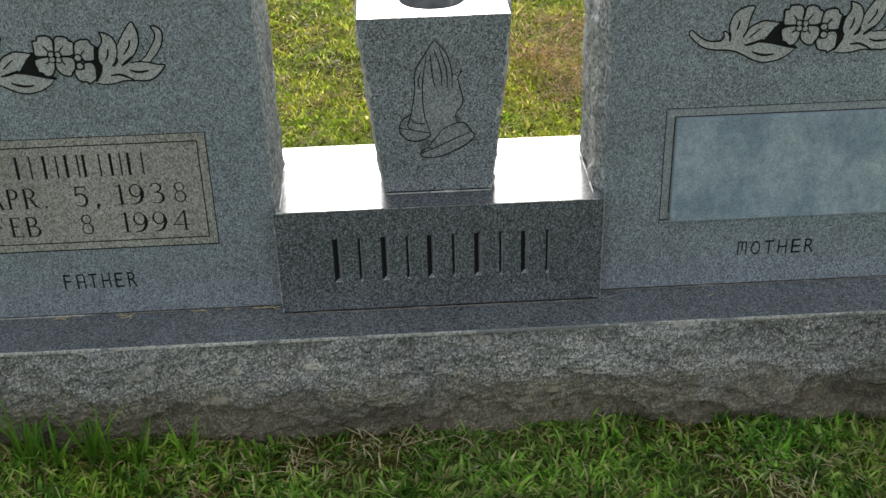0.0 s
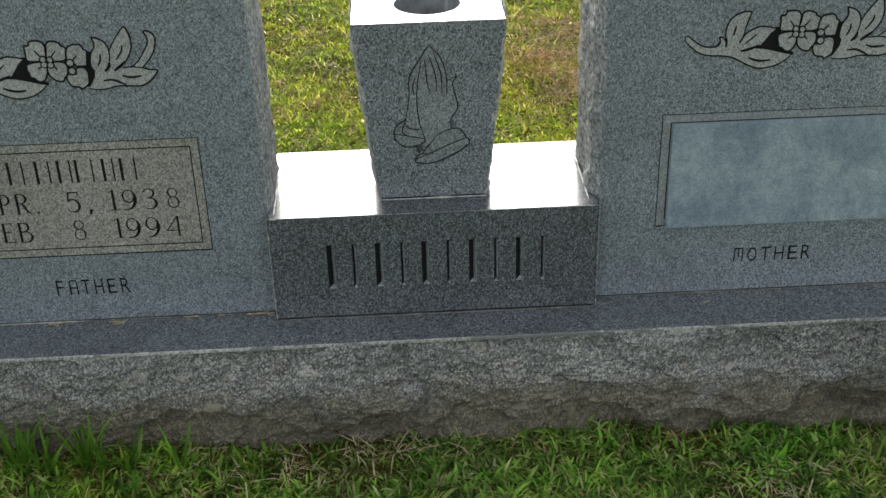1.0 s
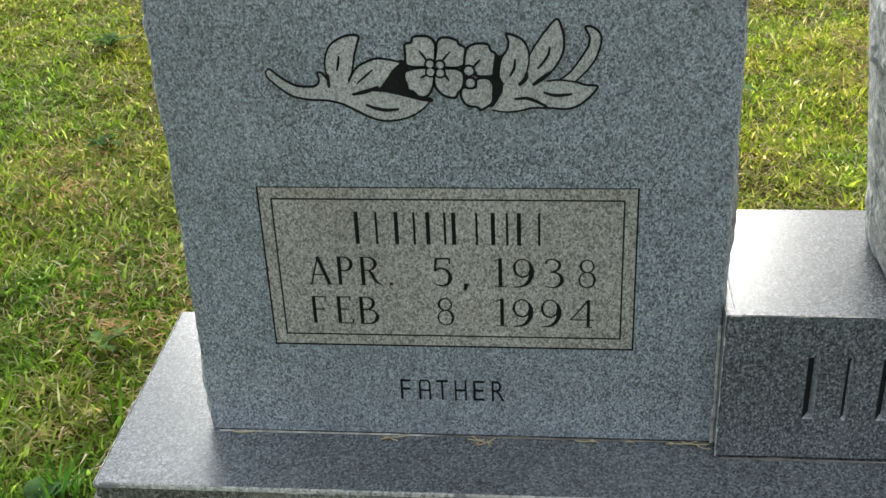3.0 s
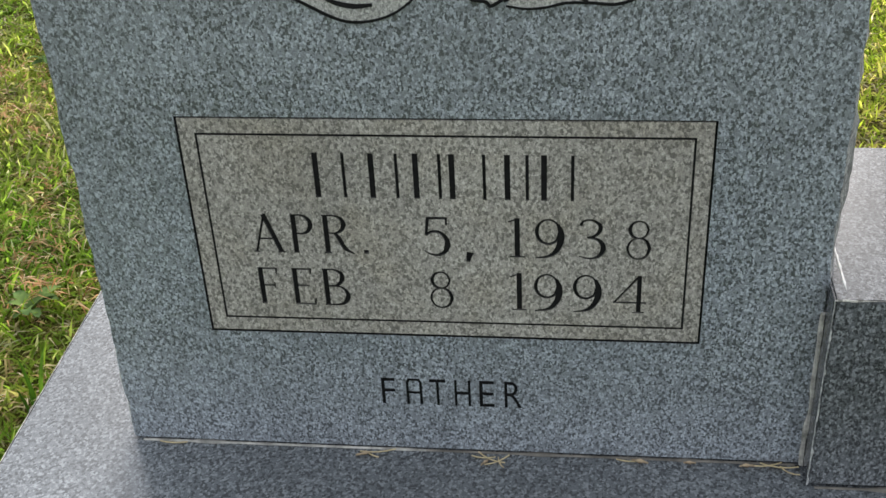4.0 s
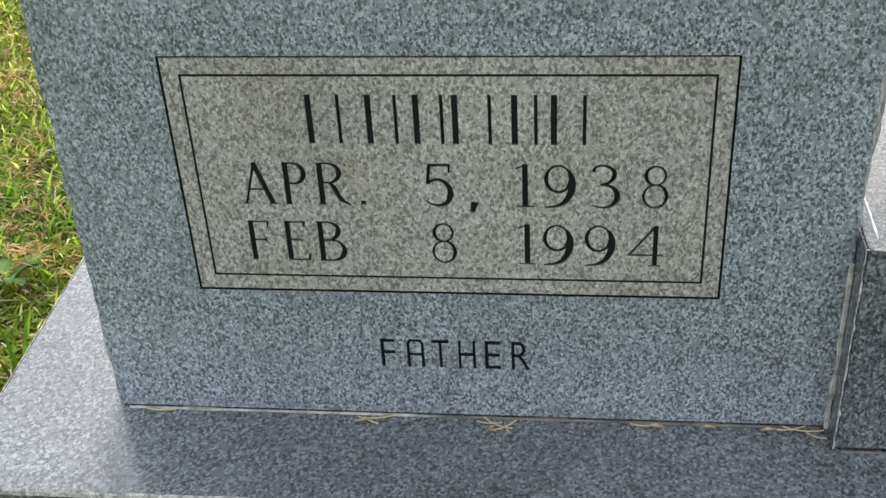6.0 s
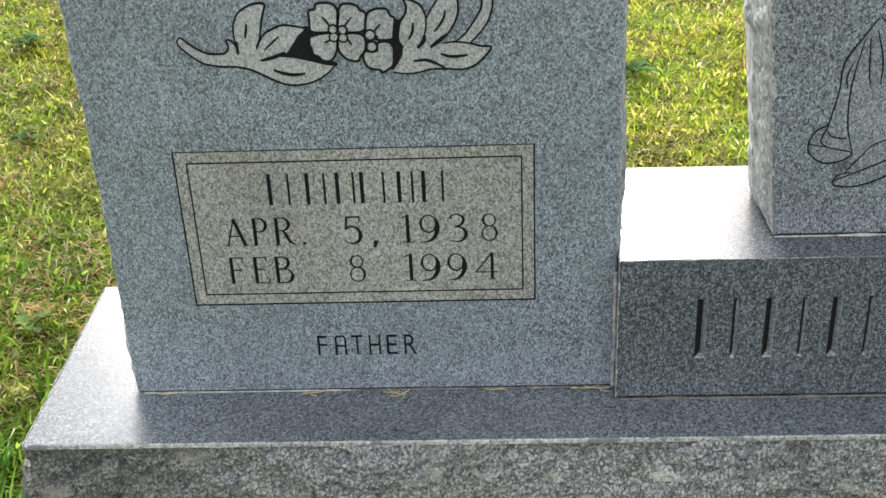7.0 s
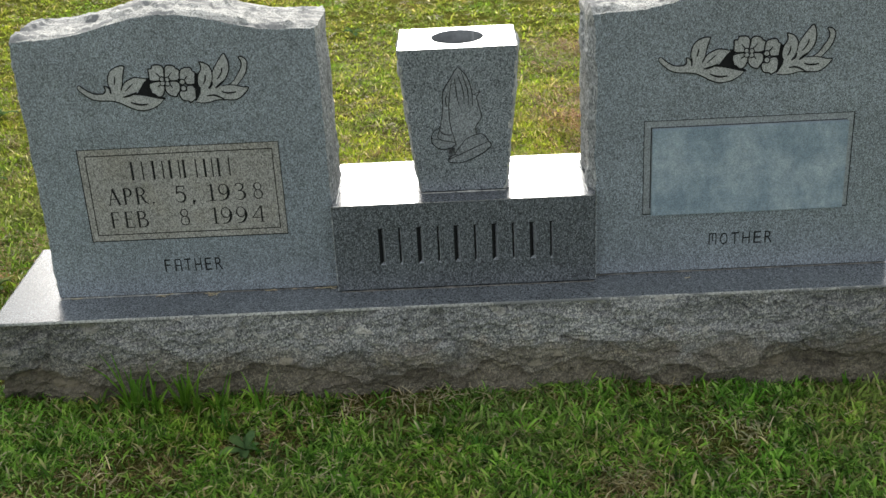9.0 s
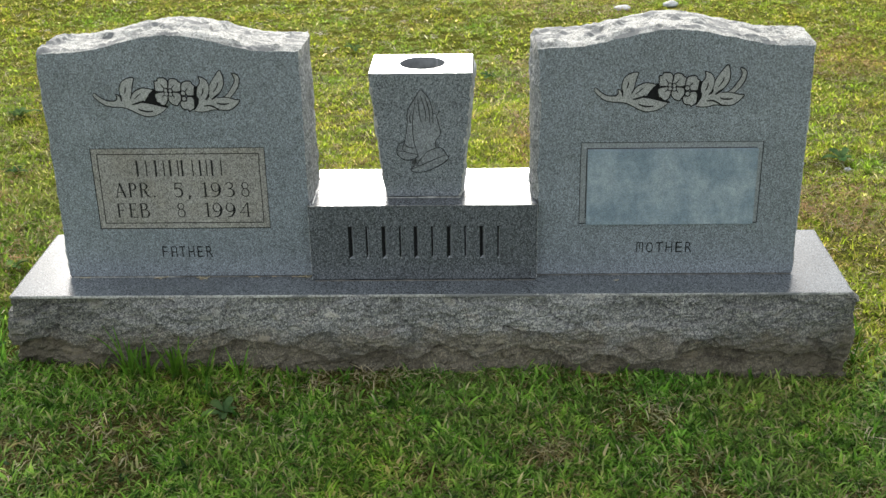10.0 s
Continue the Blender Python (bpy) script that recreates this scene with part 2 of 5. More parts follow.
def blade_material(name, greens, shine, gloss=0.12, dry_most=0.7, dry_sunlit=None, mottle=1.0):
    """Grass: each blade its own tone, patches across the lawn, light shining through."""
    g = Mat(name, 0.6, gloss)
    tone = g.ramp(g.geo.outputs["Random Per Island"], *greens)
    patch = g.ramp(g.noise(2.6, 5, 0.65), (0.33, (1.14, 1.0, 0.78)), (0.5, (1, 1, 1)), (0.68, (0.72, 0.95, 0.8)))
    c = g.mix(1.0, tone, patch, "MULTIPLY")
    # Yellower with dry grass, and brightened as if sunlit, towards the back right.
    if dry_sunlit:
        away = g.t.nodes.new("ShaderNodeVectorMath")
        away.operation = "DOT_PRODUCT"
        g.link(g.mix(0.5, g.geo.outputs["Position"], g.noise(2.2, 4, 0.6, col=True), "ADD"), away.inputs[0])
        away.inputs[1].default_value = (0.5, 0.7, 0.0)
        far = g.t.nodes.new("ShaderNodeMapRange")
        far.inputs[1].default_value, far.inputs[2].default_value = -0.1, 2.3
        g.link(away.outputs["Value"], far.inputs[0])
        c = g.mix(1.0, c, g.ramp(far.outputs[0], (0.0, (0.76, 0.94, 0.7)), (0.12, (0.88, 0.99, 0.76)), (0.45, dry_sunlit), (1.0, dry_sunlit)), "MULTIPLY")
    clump = g.ramp(g.noise(34, 3, 0.6, g.mapped((1, 1, 0))), (0.32, (0.48, 0.53, 0.53)), (0.5, (1, 1, 1)), (0.68, (1.45, 1.38, 1.3)))
    c = g.mix(mottle, c, clump, "MULTIPLY")
    tuft = g.ramp(g.noise(11, 4, 0.6, g.mapped((1, 1, 0))), (0.34, (0.52, 0.58, 0.55)), (0.5, (0.97, 0.97, 0.97)), (0.66, (1.3, 1.24, 1.15)))
    c = g.mix(mottle, c, tuft, "MULTIPLY")
    dry = g.ramp(g.noise(1.9, 7, 0.75, g.mapped((1, 1, 0))), (0.52, 0.0), (0.68, dry_most))
    c = g.mix(dry, c, (0.32, 0.255, 0.125))
    g.color(c)
    tr = g.t.nodes.new("ShaderNodeBsdfTranslucent")
    g.link(c, tr.inputs[0])
    mx = g.t.nodes.new("ShaderNodeMixShader")
    mx.inputs[0].default_value = shine
    g.link(g.b.outputs[0], mx.inputs[1])
    g.link(tr.outputs[0], mx.inputs[2])
    g.link(mx.outputs[0], g.t.nodes["Material Output"].inputs[0])
    return g.m


# Sun and shade in the tones: dark green before the stones, brighter behind.
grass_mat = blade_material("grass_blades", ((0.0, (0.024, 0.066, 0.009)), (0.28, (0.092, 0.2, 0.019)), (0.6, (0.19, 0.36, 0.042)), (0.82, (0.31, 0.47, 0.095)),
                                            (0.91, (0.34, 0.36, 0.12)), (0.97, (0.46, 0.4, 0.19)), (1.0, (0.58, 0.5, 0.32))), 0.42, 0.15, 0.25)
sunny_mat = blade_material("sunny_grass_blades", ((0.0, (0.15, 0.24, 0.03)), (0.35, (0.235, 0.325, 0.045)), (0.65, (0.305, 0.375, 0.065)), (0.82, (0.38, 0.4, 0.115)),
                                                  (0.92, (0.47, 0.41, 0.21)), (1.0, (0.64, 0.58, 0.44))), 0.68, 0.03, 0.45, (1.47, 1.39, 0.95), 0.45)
thatch_mat = blade_material("thatch_blades", ((0.0, (0.12, 0.088, 0.035)), (0.4, (0.24, 0.185, 0.08)), (0.75, (0.36, 0.3, 0.15)), (1.0, (0.46, 0.41, 0.26))), 0.3, 0.02)
russet_mat = blade_material("russet_thatch_blades", ((0.0, (0.17, 0.078, 0.032)), (0.4, (0.33, 0.17, 0.08)), (0.75, (0.46, 0.285, 0.15)), (1.0, (0.58, 0.43, 0.28))), 0.3, 0.02, 0.0, None, 0.5)
weed_mat = blade_material("weed_leaves", ((0.0, (0.07, 0.125, 0.045)), (1.0, (0.14, 0.215, 0.09))), 0.3, 0.0, 0.0)


def soil_material():
    g = Mat("thatch_and_soil", 1.0, 0.0)
    a = g.ramp(g.noise(45, 6, 0.7), (0.3, (0.07, 0.054, 0.024)), (0.5, (0.17, 0.132, 0.058)), (0.7, (0.29, 0.235, 0.115)))
    b = g.ramp(g.noise(90, 5, 0.7), (0.35, (0.08, 0.11, 0.016)), (0.65, (0.2, 0.22, 0.035)))
    c = g.mix(g.ramp(g.noise(3, 5), (0.4, 0.25), (0.6, 0.7)), a, b)
    far = g.t.nodes.new("ShaderNodeVectorMath")
    far.operation = "LENGTH"
    g.link(g.geo.outputs["Position"], far.inputs[0])
    turf = g.ramp(g.noise(6, 6, 0.7), (0.3, (0.11, 0.13, 0.02)), (0.55, (0.19, 0.185, 0.036)), (0.75, (0.26, 0.19, 0.07)))
    div = g.t.nodes.new("ShaderNodeMath")
    div.operation = "DIVIDE"
    g.link(far.outputs["Value"], div.inputs[0])
    div.inputs[1].default_value = 10.0
    c = g.mix(g.ramp(div.outputs[0], (0.14, 0.0), (0.26, 1.0)), c, turf)
    bits = g.ramp(g.noise(420, 4, 0.8, g.mapped((1, 0.45, 1))), (0.4, 0.35), (0.52, 0.9), (0.62, 2.1))
    c = g.mix(1.0, c, bits, "MULTIPLY")
    g.color(c)
    g.bump(g.noise(160, 6, 0.85), 1.0, 0.03)
    return g.m


soil = soil_material()


# ---- building helpers ----
def mesh_of(name, bm, mat):
    me = bpy.data.meshes.new(name)
    bm.normal_update()
    bm.to_mesh(me)
    bm.free()
    for m in mat if isinstance(mat, (list, tuple)) else [mat]:
        me.materials.append(m)
    return me


def part(name, bm, mat, parent, label=""):
    ob = new(name, bm if isinstance(bm, bpy.types.Mesh) else mesh_of(name, bm, mat))
    ob.parent = parent
    return tagged(ob, label)


def thing(name, at, label, category, group=""):
    ob = new(name)
    ob.empty_display_size = 0.05
    ob.matrix_basis = at if isinstance(at, Matrix) else Matrix.Translation(at)
    return tagged(ob, label, category, group)


def quad_strip(rings, closed=True):
    """A bmesh skinned over equal rings of points; returns it and the rings of verts."""
    bm = bmesh.new()
    vs = [[bm.verts.new(p) for p in r] for r in rings]
    for a, b in zip(vs, vs[1:]):
        n = len(a)
        for i in range(n if closed else n - 1):
            j = (i + 1) % n
            bm.faces.new((a[i], a[j], b[j], b[i]))
    return bm, vs


class Strokes(list):
    """Loops of strokes that may overlap: a point lies in the shape if it lies in any of them."""


def inside(px, pz, loops):
    """Even-odd test of points against 2D loops."""
    odd = np.zeros(len(px), bool)
    if isinstance(loops, Strokes):
        for lp in loops:
            odd |= inside(px, pz, [lp])
        return odd
    for lp in loops:
        a = np.asarray(lp)
        b = np.roll(a, -1, 0)
        for (x0, z0), (x1, z1) in zip(a, b):
            if z0 == z1:
                continue
            cross = ((z0 > pz) != (z1 > pz)) & (px < (x1 - x0) * (pz - z0) / (z1 - z0) + x0)
            odd ^= cross
    return odd


def cut_sheet(outline, cuts):
    """Triangles of the flat shape outline, and of each cut (a list of loops) in it."""
    from mathutils.geometry import delaunay_2d_cdt
    pts, edges = [], []
    for lp in [outline] + [l for c in cuts for l in c]:
        k = len(pts)
        pts += [Vector(p) for p in lp]
        edges += [(k + i, k + (i + 1) % len(lp)) for i in range(len(lp))]
    v, _, f, *_ = delaunay_2d_cdt(pts, edges, [], 0, 1e-6)
    v = np.array([tuple(p) for p in v])
    f = [t for t in f if len(t) == 3]
    cen = np.array([v[list(t)].mean(0) for t in f])
    body = inside(cen[:, 0], cen[:, 1], [outline])
    groups = []
    for c in cuts:
        g = inside(cen[:, 0], cen[:, 1], c)
        groups.append([f[i] for i in np.nonzero(g)[0]])
        body &= ~g
    return v, [f[i] for i in np.nonzero(body)[0]], groups


def add_flat(bm, v, tris, y):
    """Adds triangles in the plane y, facing -y."""
    made = {}
    for t in tris:
        if (v[t[1]][0] - v[t[0]][0]) * (v[t[2]][1] - v[t[0]][1]) - (v[t[2]][0] - v[t[0]][0]) * (v[t[1]][1] - v[t[0]][1]) < 0:
            t = (t[0], t[2], t[1])
        vs = []
        for i in t:
            if i not in made:
                made[i] = bm.verts.new((v[i][0], y, v[i][1]))
            vs.append(made[i])
        try:
            bm.faces.new(vs)
        except ValueError:
            pass
    return made


def well(v, tris, y, depth):
    """The floor and walls of a cut of that depth, as a bmesh."""
    bm = bmesh.new()
    add_flat(bm, v, tris, y + depth)
    rim = [e for e in bm.edges if len(e.link_faces) == 1]
    up = {}
    for e in rim:
        for w in e.verts:
            if w not in up:
                up[w] = bm.verts.new((w.co.x, y, w.co.z))
    for e in rim:
        a, b = e.verts
        bm.faces.new((a, b, up[b], up[a]))
    bmesh.ops.recalc_face_normals(bm, faces=bm.faces)
    return bm


def rect(x0, x1, z0, z1):
    return [(x0, z0), (x1, z0), (x1, z1), (x0, z1)]


GLYPHS = {}


def glyph(ch, weight=-0.012):
    """The outline loops of a character in the built-in font, in a unit box."""
    key = (ch, weight)
    if key not in GLYPHS:
        cu = bpy.data.curves.new("glyph", "FONT")
        cu.body, cu.resolution_u, cu.offset = ch, 4, weight
        ob = bpy.data.objects.new("glyph", cu)
        scene.collection.objects.link(ob)
        bpy.context.view_layer.update()
        me = bpy.data.meshes.new_from_object(ob.evaluated_get(bpy.context.evaluated_depsgraph_get()))
        bm = bmesh.new()
        bm.from_mesh(me)
        bmesh.ops.remove_doubles(bm, verts=bm.verts, dist=1e-4)
        rim = {e for e in bm.edges if len(e.link_faces) == 1}
        loops = []
        while rim:
            e = rim.pop()
            first, at = e.verts
            lp = [first.co.xy.copy(), at.co.xy.copy()]
            while at != first:
                e = next(k for k in at.link_edges if k in rim)
                rim.discard(e)
                at = e.other_vert(at)
                lp.append(at.co.xy.copy())
            loops.append(lp[:-1])
        xs, ys = [p.x for l in loops for p in l], [p.y for l in loops for p in l]
        w, h = max(xs) - min(xs), max(ys) - min(ys)
        GLYPHS[key] = [[((p.x - min(xs)) / w, (p.y - min(ys)) / h) for p in l] for l in loops]
        bm.free()
        bpy.data.objects.remove(ob)
        bpy.data.curves.remove(cu)
        bpy.data.meshes.remove(me)
    return GLYPHS[key]


# the two scratched letters with round shoulders
ARCHED_A = [[(0, 0), (0.17, 0), (0.17, 0.42), (0.83, 0.42), (0.83, 0), (1, 0), (1, 0.85), (0.84, 1), (0.16, 1), (0, 0.85)],
            [(0.17, 0.51), (0.83, 0.51), (0.83, 0.83), (0.75, 0.92), (0.25, 0.92), (0.17, 0.83)]]
ARCHED_M = [[(0, 0), (0.13, 0), (0.13, 0.91), (0.43, 0.91), (0.43, 0.3), (0.57, 0.3), (0.57, 0.91), (0.78, 0.91), (0.87, 0.83), (0.87, 0), (1, 0), (1, 0.86), (0.87, 1), (0, 1)]]


def scratched(ch, x0, x1, z0, z1):
    loops = {"A": ARCHED_A, "M": ARCHED_M}.get(ch) or glyph(ch, -0.004)
    return [[(x0 + u * (x1 - x0), z0 + w * (z1 - z0)) for u, w in lp] for lp in loops]


def smooth(points, n=8, closed=False):
    """A Catmull-Rom line through a few points."""
    p = [Vector(q) for q in points]
    p = [p[-1]] + p + p[:2] if closed else [2 * p[0] - p[1]] + p + [2 * p[-1] - p[-2]]
    out = []
    for a, b, c, d in zip(p, p[1:], p[2:], p[3:]):
        for k in range(n):
            t = k / n
            out.append(0.5 * (2 * b + (c - a) * t + (2 * a - 5 * b + 4 * c - d) * t * t + (3 * b - a - 3 * c + d) * t ** 3))
    return out if closed else out + [p[-2]]


# cut capitals and figures with thick and thin strokes: (thickness, points) in a unit box, thickness as a share of the height
THICK, THIN = 0.115, 0.045
HAIR = 0.035


def oval(cx, cz, rx, rz, widths):
    """A ring stroke that begins at its right and runs over its top."""
    n = len(widths) - 1
    return widths, [(cx + rx * math.cos(2 * math.pi * k / n), cz + rz * math.sin(2 * math.pi * k / n)) for k in range(n + 1)]


def stem(u, foot=0.12):
    return [((THICK,), ((u, 0.0), (u, 1.0))), ((HAIR,), ((u - foot, 0.017), (u + foot, 0.017))), ((HAIR,), ((u - foot, 0.983), (u, 0.983)))]


BOWL = (THIN, THIN, 0.09, THICK, 0.09, THIN, THIN)
FIGURES = {
    "A": [((0.05,), ((0.05, 0.0), (0.46, 1.0))), ((THICK,), ((0.43, 0.99), (0.93, 0.0))), ((THIN,), ((0.17, 0.36), (0.76, 0.36))), ((HAIR,), ((-0.05, 0.017), (0.16, 0.017))), ((HAIR,), ((0.8, 0.017), (1.06, 0.017)))],
    "P": stem(0.17) + [(BOWL, ((0.17, 0.975), (0.52, 0.98), (0.82, 0.89), (0.91, 0.74), (0.8, 0.58), (0.52, 0.5), (0.25, 0.52)))],
    "R": stem(0.14) + [(BOWL, ((0.14, 0.975), (0.45, 0.98), (0.68, 0.9), (0.75, 0.76), (0.66, 0.61), (0.44, 0.53), (0.2, 0.54))), ((0.06, 0.11, 0.1, 0.03), ((0.42, 0.53), (0.56, 0.4), (0.74, 0.14), (1.05, 0.0)))],
    "B": stem(0.13) + [(BOWL, ((0.13, 0.975), (0.45, 0.98), (0.72, 0.89), (0.77, 0.76), (0.67, 0.62), (0.45, 0.54), (0.13, 0.54))), (BOWL, ((0.36, 0.54), (0.7, 0.51), (0.9, 0.38), (0.93, 0.24), (0.78, 0.08), (0.5, 0.025), (0.13, 0.025)))],
    "E": stem(0.16) + [((THIN,), ((0.16, 0.975), (0.9, 0.975))), ((HAIR, 0.055), ((0.88, 0.84), (0.9, 0.995))), ((THIN,), ((0.16, 0.53), (0.78, 0.53))), ((THIN,), ((0.16, 0.025), (0.96, 0.025))), ((0.055, HAIR), ((0.94, 0.0), (1.02, 0.19)))],
    "F": stem(0.2) + [((THIN,), ((0.2, 0.975), (0.98, 0.975))), ((HAIR, 0.055), ((0.96, 0.83), (0.98, 0.995))), ((THIN,), ((0.2, 0.52), (0.84, 0.52))), ((HAIR,), ((0.82, 0.45), (0.84, 0.6)))],
    "1": stem(0.5, 0.5)[:2] + [((HAIR,), ((-0.1, 0.9), (0.5, 0.98)))],
    "3": [((0.07, 0.05, THIN, 0.085, 0.1, 0.07, THIN), ((0.1, 0.84), (0.2, 0.95), (0.48, 0.985), (0.77, 0.88), (0.8, 0.73), (0.62, 0.59), (0.34, 0.54))),
          ((THIN, 0.07, 0.11, 0.12, 0.08, THIN, 0.03), ((0.36, 0.54), (0.68, 0.51), (0.89, 0.39), (0.92, 0.23), (0.76, 0.07), (0.44, 0.01), (0.06, 0.06)))],
    "4": [((0.05,), ((0.78, 0.99), (0.03, 0.27))), ((THIN,), ((0.0, 0.28), (1.02, 0.28))), ((0.1,), ((0.79, 0.0), (0.79, 1.0))), ((HAIR,), ((0.6, 0.017), (0.97, 0.017)))],
    "5": [((0.065,), ((0.2, 0.965), (0.9, 0.965))), ((0.06, 0.04), ((0.9, 0.99), (0.9, 0.78))), ((0.07,), ((0.19, 0.985), (0.1, 0.52))),
          ((0.06, 0.065, 0.075, 0.105, 0.13, 0.1, 0.07, 0.05, 0.03), ((0.09, 0.52), (0.3, 0.615), (0.62, 0.61), (0.87, 0.46), (0.92, 0.28), (0.8, 0.1), (0.52, 0.02), (0.24, 0.04), (0.0, 0.13)))],
    "8": [oval(0.5, 0.76, 0.37, 0.215, (0.05, THIN, THIN, 0.06, 0.085, 0.07, THIN, THIN, 0.05)), oval(0.5, 0.285, 0.44, 0.265, (0.085, 0.07, THIN, THIN, 0.055, THIN, THIN, 0.06, 0.085))],
    "9": [oval(0.46, 0.67, 0.4, 0.305, (0.08, THIN, THIN, 0.055, 0.085, 0.075, 0.06, 0.06, 0.08)), ((0.05, 0.13, 0.145, 0.12, 0.07, 0.03), ((0.8, 0.87), (0.9, 0.66), (0.89, 0.42), (0.72, 0.17), (0.44, 0.04), (0.03, 0.0)))],
    ",": [((0.62, 0.3), ((0.62, 0.95), (0.25, 0.0)))],
    ".": [((0.95,), ((0.5, 0.05), (0.5, 0.95)))],
}


def letter_cut(ch, x0, x1, z0, z1):
    """The loops of a cut character that fills the given box."""
    h, out = z1 - z0, Strokes()
    for widths, pts in FIGURES[ch]:
        line = [Vector((x0 + u * (x1 - x0), z0 + w * h)) for u, w in pts]
        if len(line) > 2:
            line = smooth(line, 4)
        k = len(line)
        a, b = [], []
        for i, p in enumerate(line):
            d = (line[min(i + 1, k - 1)] - line[max(i - 1, 0)]).normalized()
            if (line[0] - line[-1]).length < 1e-6 and i in (0, k - 1):
                d = (line[1] - line[-2]).normalized()
            s = i / (k - 1) * (len(widths) - 1)
            j = min(int(s), len(widths) - 2) if len(widths) > 1 else 0
            w = widths[j] + (widths[j + 1] - widths[j]) * (s - j) if len(widths) > 1 else widths[0]
            n = Vector((-d.y, d.x)) * w * h / 2
            a.append(tuple(p + n))
            b.append(tuple(p - n))
        out.append(a + b[::-1])
    return out


def ribbon(points, width, y, closed=False, taper=True, n=8):
    """A flat stroke in the plane y, thin as paint in a cut line."""
    line = smooth(points, n, closed)
    bm = bmesh.new()
    k = len(line)
    rows = []
    for i, p in enumerate(line):
        a, b = (line[i - 1], line[(i + 1) % k]) if closed else (line[max(i - 1, 0)], line[min(i + 1, k - 1)])
        d = (b - a).normalized()
        s = i / (k - 1)
        w = width / 2 * ((0.6 + 0.4 * math.sin(math.pi * s)) if taper and not closed else 1)
        nrm = Vector((-d.y, d.x)) * w
        rows.append([bm.verts.new((q.x, yy, q.y)) for q, yy in ((p + nrm, y + 0.001), (p + nrm, y), (p - nrm, y), (p - nrm, y + 0.001))])
    pairs = list(zip(rows, rows[1:])) + ([(rows[-1], rows[0])] if closed else [])
    for a, b in pairs:
        for i in range(3):
            bm.faces.new((a[i], b[i], b[i + 1], a[i + 1]))
    bmesh.ops.recalc_face_normals(bm, faces=bm.faces)
    return bm


def chips(p, size, amp, seed=0.0):
    """How far split stone stands out at p: tilted facets of about that size, broken again at a finer scale."""
    out = 0.0
    for s, a in ((size, amp), (size * 0.37, amp * 0.42), (size * 0.13, amp * 0.16)):
        q = Vector((p[0] / s + seed, p[1] / s + 3.1, p[2] / s * 1.25 + 7.7))
        _, pts = noise.voronoi(q)
        cell = pts[0]
        tilt = noise.cell_vector(cell * 5.3 + Vector((0.5, 0.5, 0.5)))
        out += a * ((tilt.x - 0.5) * 1.0 + (tilt - Vector((0.5, 0.5, 0.5))).dot(q - cell) * 0.9)
    return out


def chipped(a, b, n1, n2, size=0.0016, step=0.003):
    """A ragged strip of broken stone along the edge a to b; n1 and n2 point into its two faces."""
    a, b, n1, n2 = Vector(a), Vector(b), Vector(n1), Vector(n2)
    n = max(2, int((b - a).length / step))
    out = (n1 + n2).normalized() * -0.0007
    rows = [[], [], []]
    for i in range(n + 1):
        p = a.lerp(b, i / n)
        w1 = 0.0004 + size * max(0.0, noise.noise(p * 90) + 0.25 + 0.5 * noise.noise(p * 300))
        w2 = 0.0004 + size * max(0.0, noise.noise(p * 90 + Vector((7, 3, 1))) + 0.25 + 0.5 * noise.noise(p * 280))
        rows[0].append(p + n1 * w1 + out)
        rows[1].append(p + out)
        rows[2].append(p + n2 * w2 + out)
    bm, _ = quad_strip(rows, closed=False)
    bmesh.ops.recalc_face_normals(bm, faces=bm.faces)
    return bm


# ---- ground ----
def ground_z(x, y):
    return -0.018 - 0.0175 * x + 0.012 * noise.noise(Vector((x * 1.7, y * 1.7, 0))) + 0.006 * noise.noise(Vector((x * 6, y * 6, 4)))


def make_ground():
    def axis(near0, near1):
        mid = np.arange(near0, near1, 0.06)
        far = near1 + 0.2 * np.cumsum(1.32 ** np.arange(27))
        return np.concatenate([(near0 - (far - near1))[::-1], mid, far])
    xs, ys = axis(-2.8, 2.8), axis(-2.8, 4.2)
    bm, _ = quad_strip([[(x, y, ground_z(x, y) if abs(x) < 60 and abs(y) < 60 else 0) for x in xs] for y in ys], closed=False)
    for f in bm.faces:
        f.smooth = True
    ob = new("ground", mesh_of("ground", bm, soil))
    return tagged(ob, "lawn soil with dry thatch under grass", "ground", kind="structure")


make_ground()

# ---- the memorial ----
BASE_TOP = 0.17
BX0, BX1, BY0, BY1 = -0.917, 0.92, -0.096, 0.246


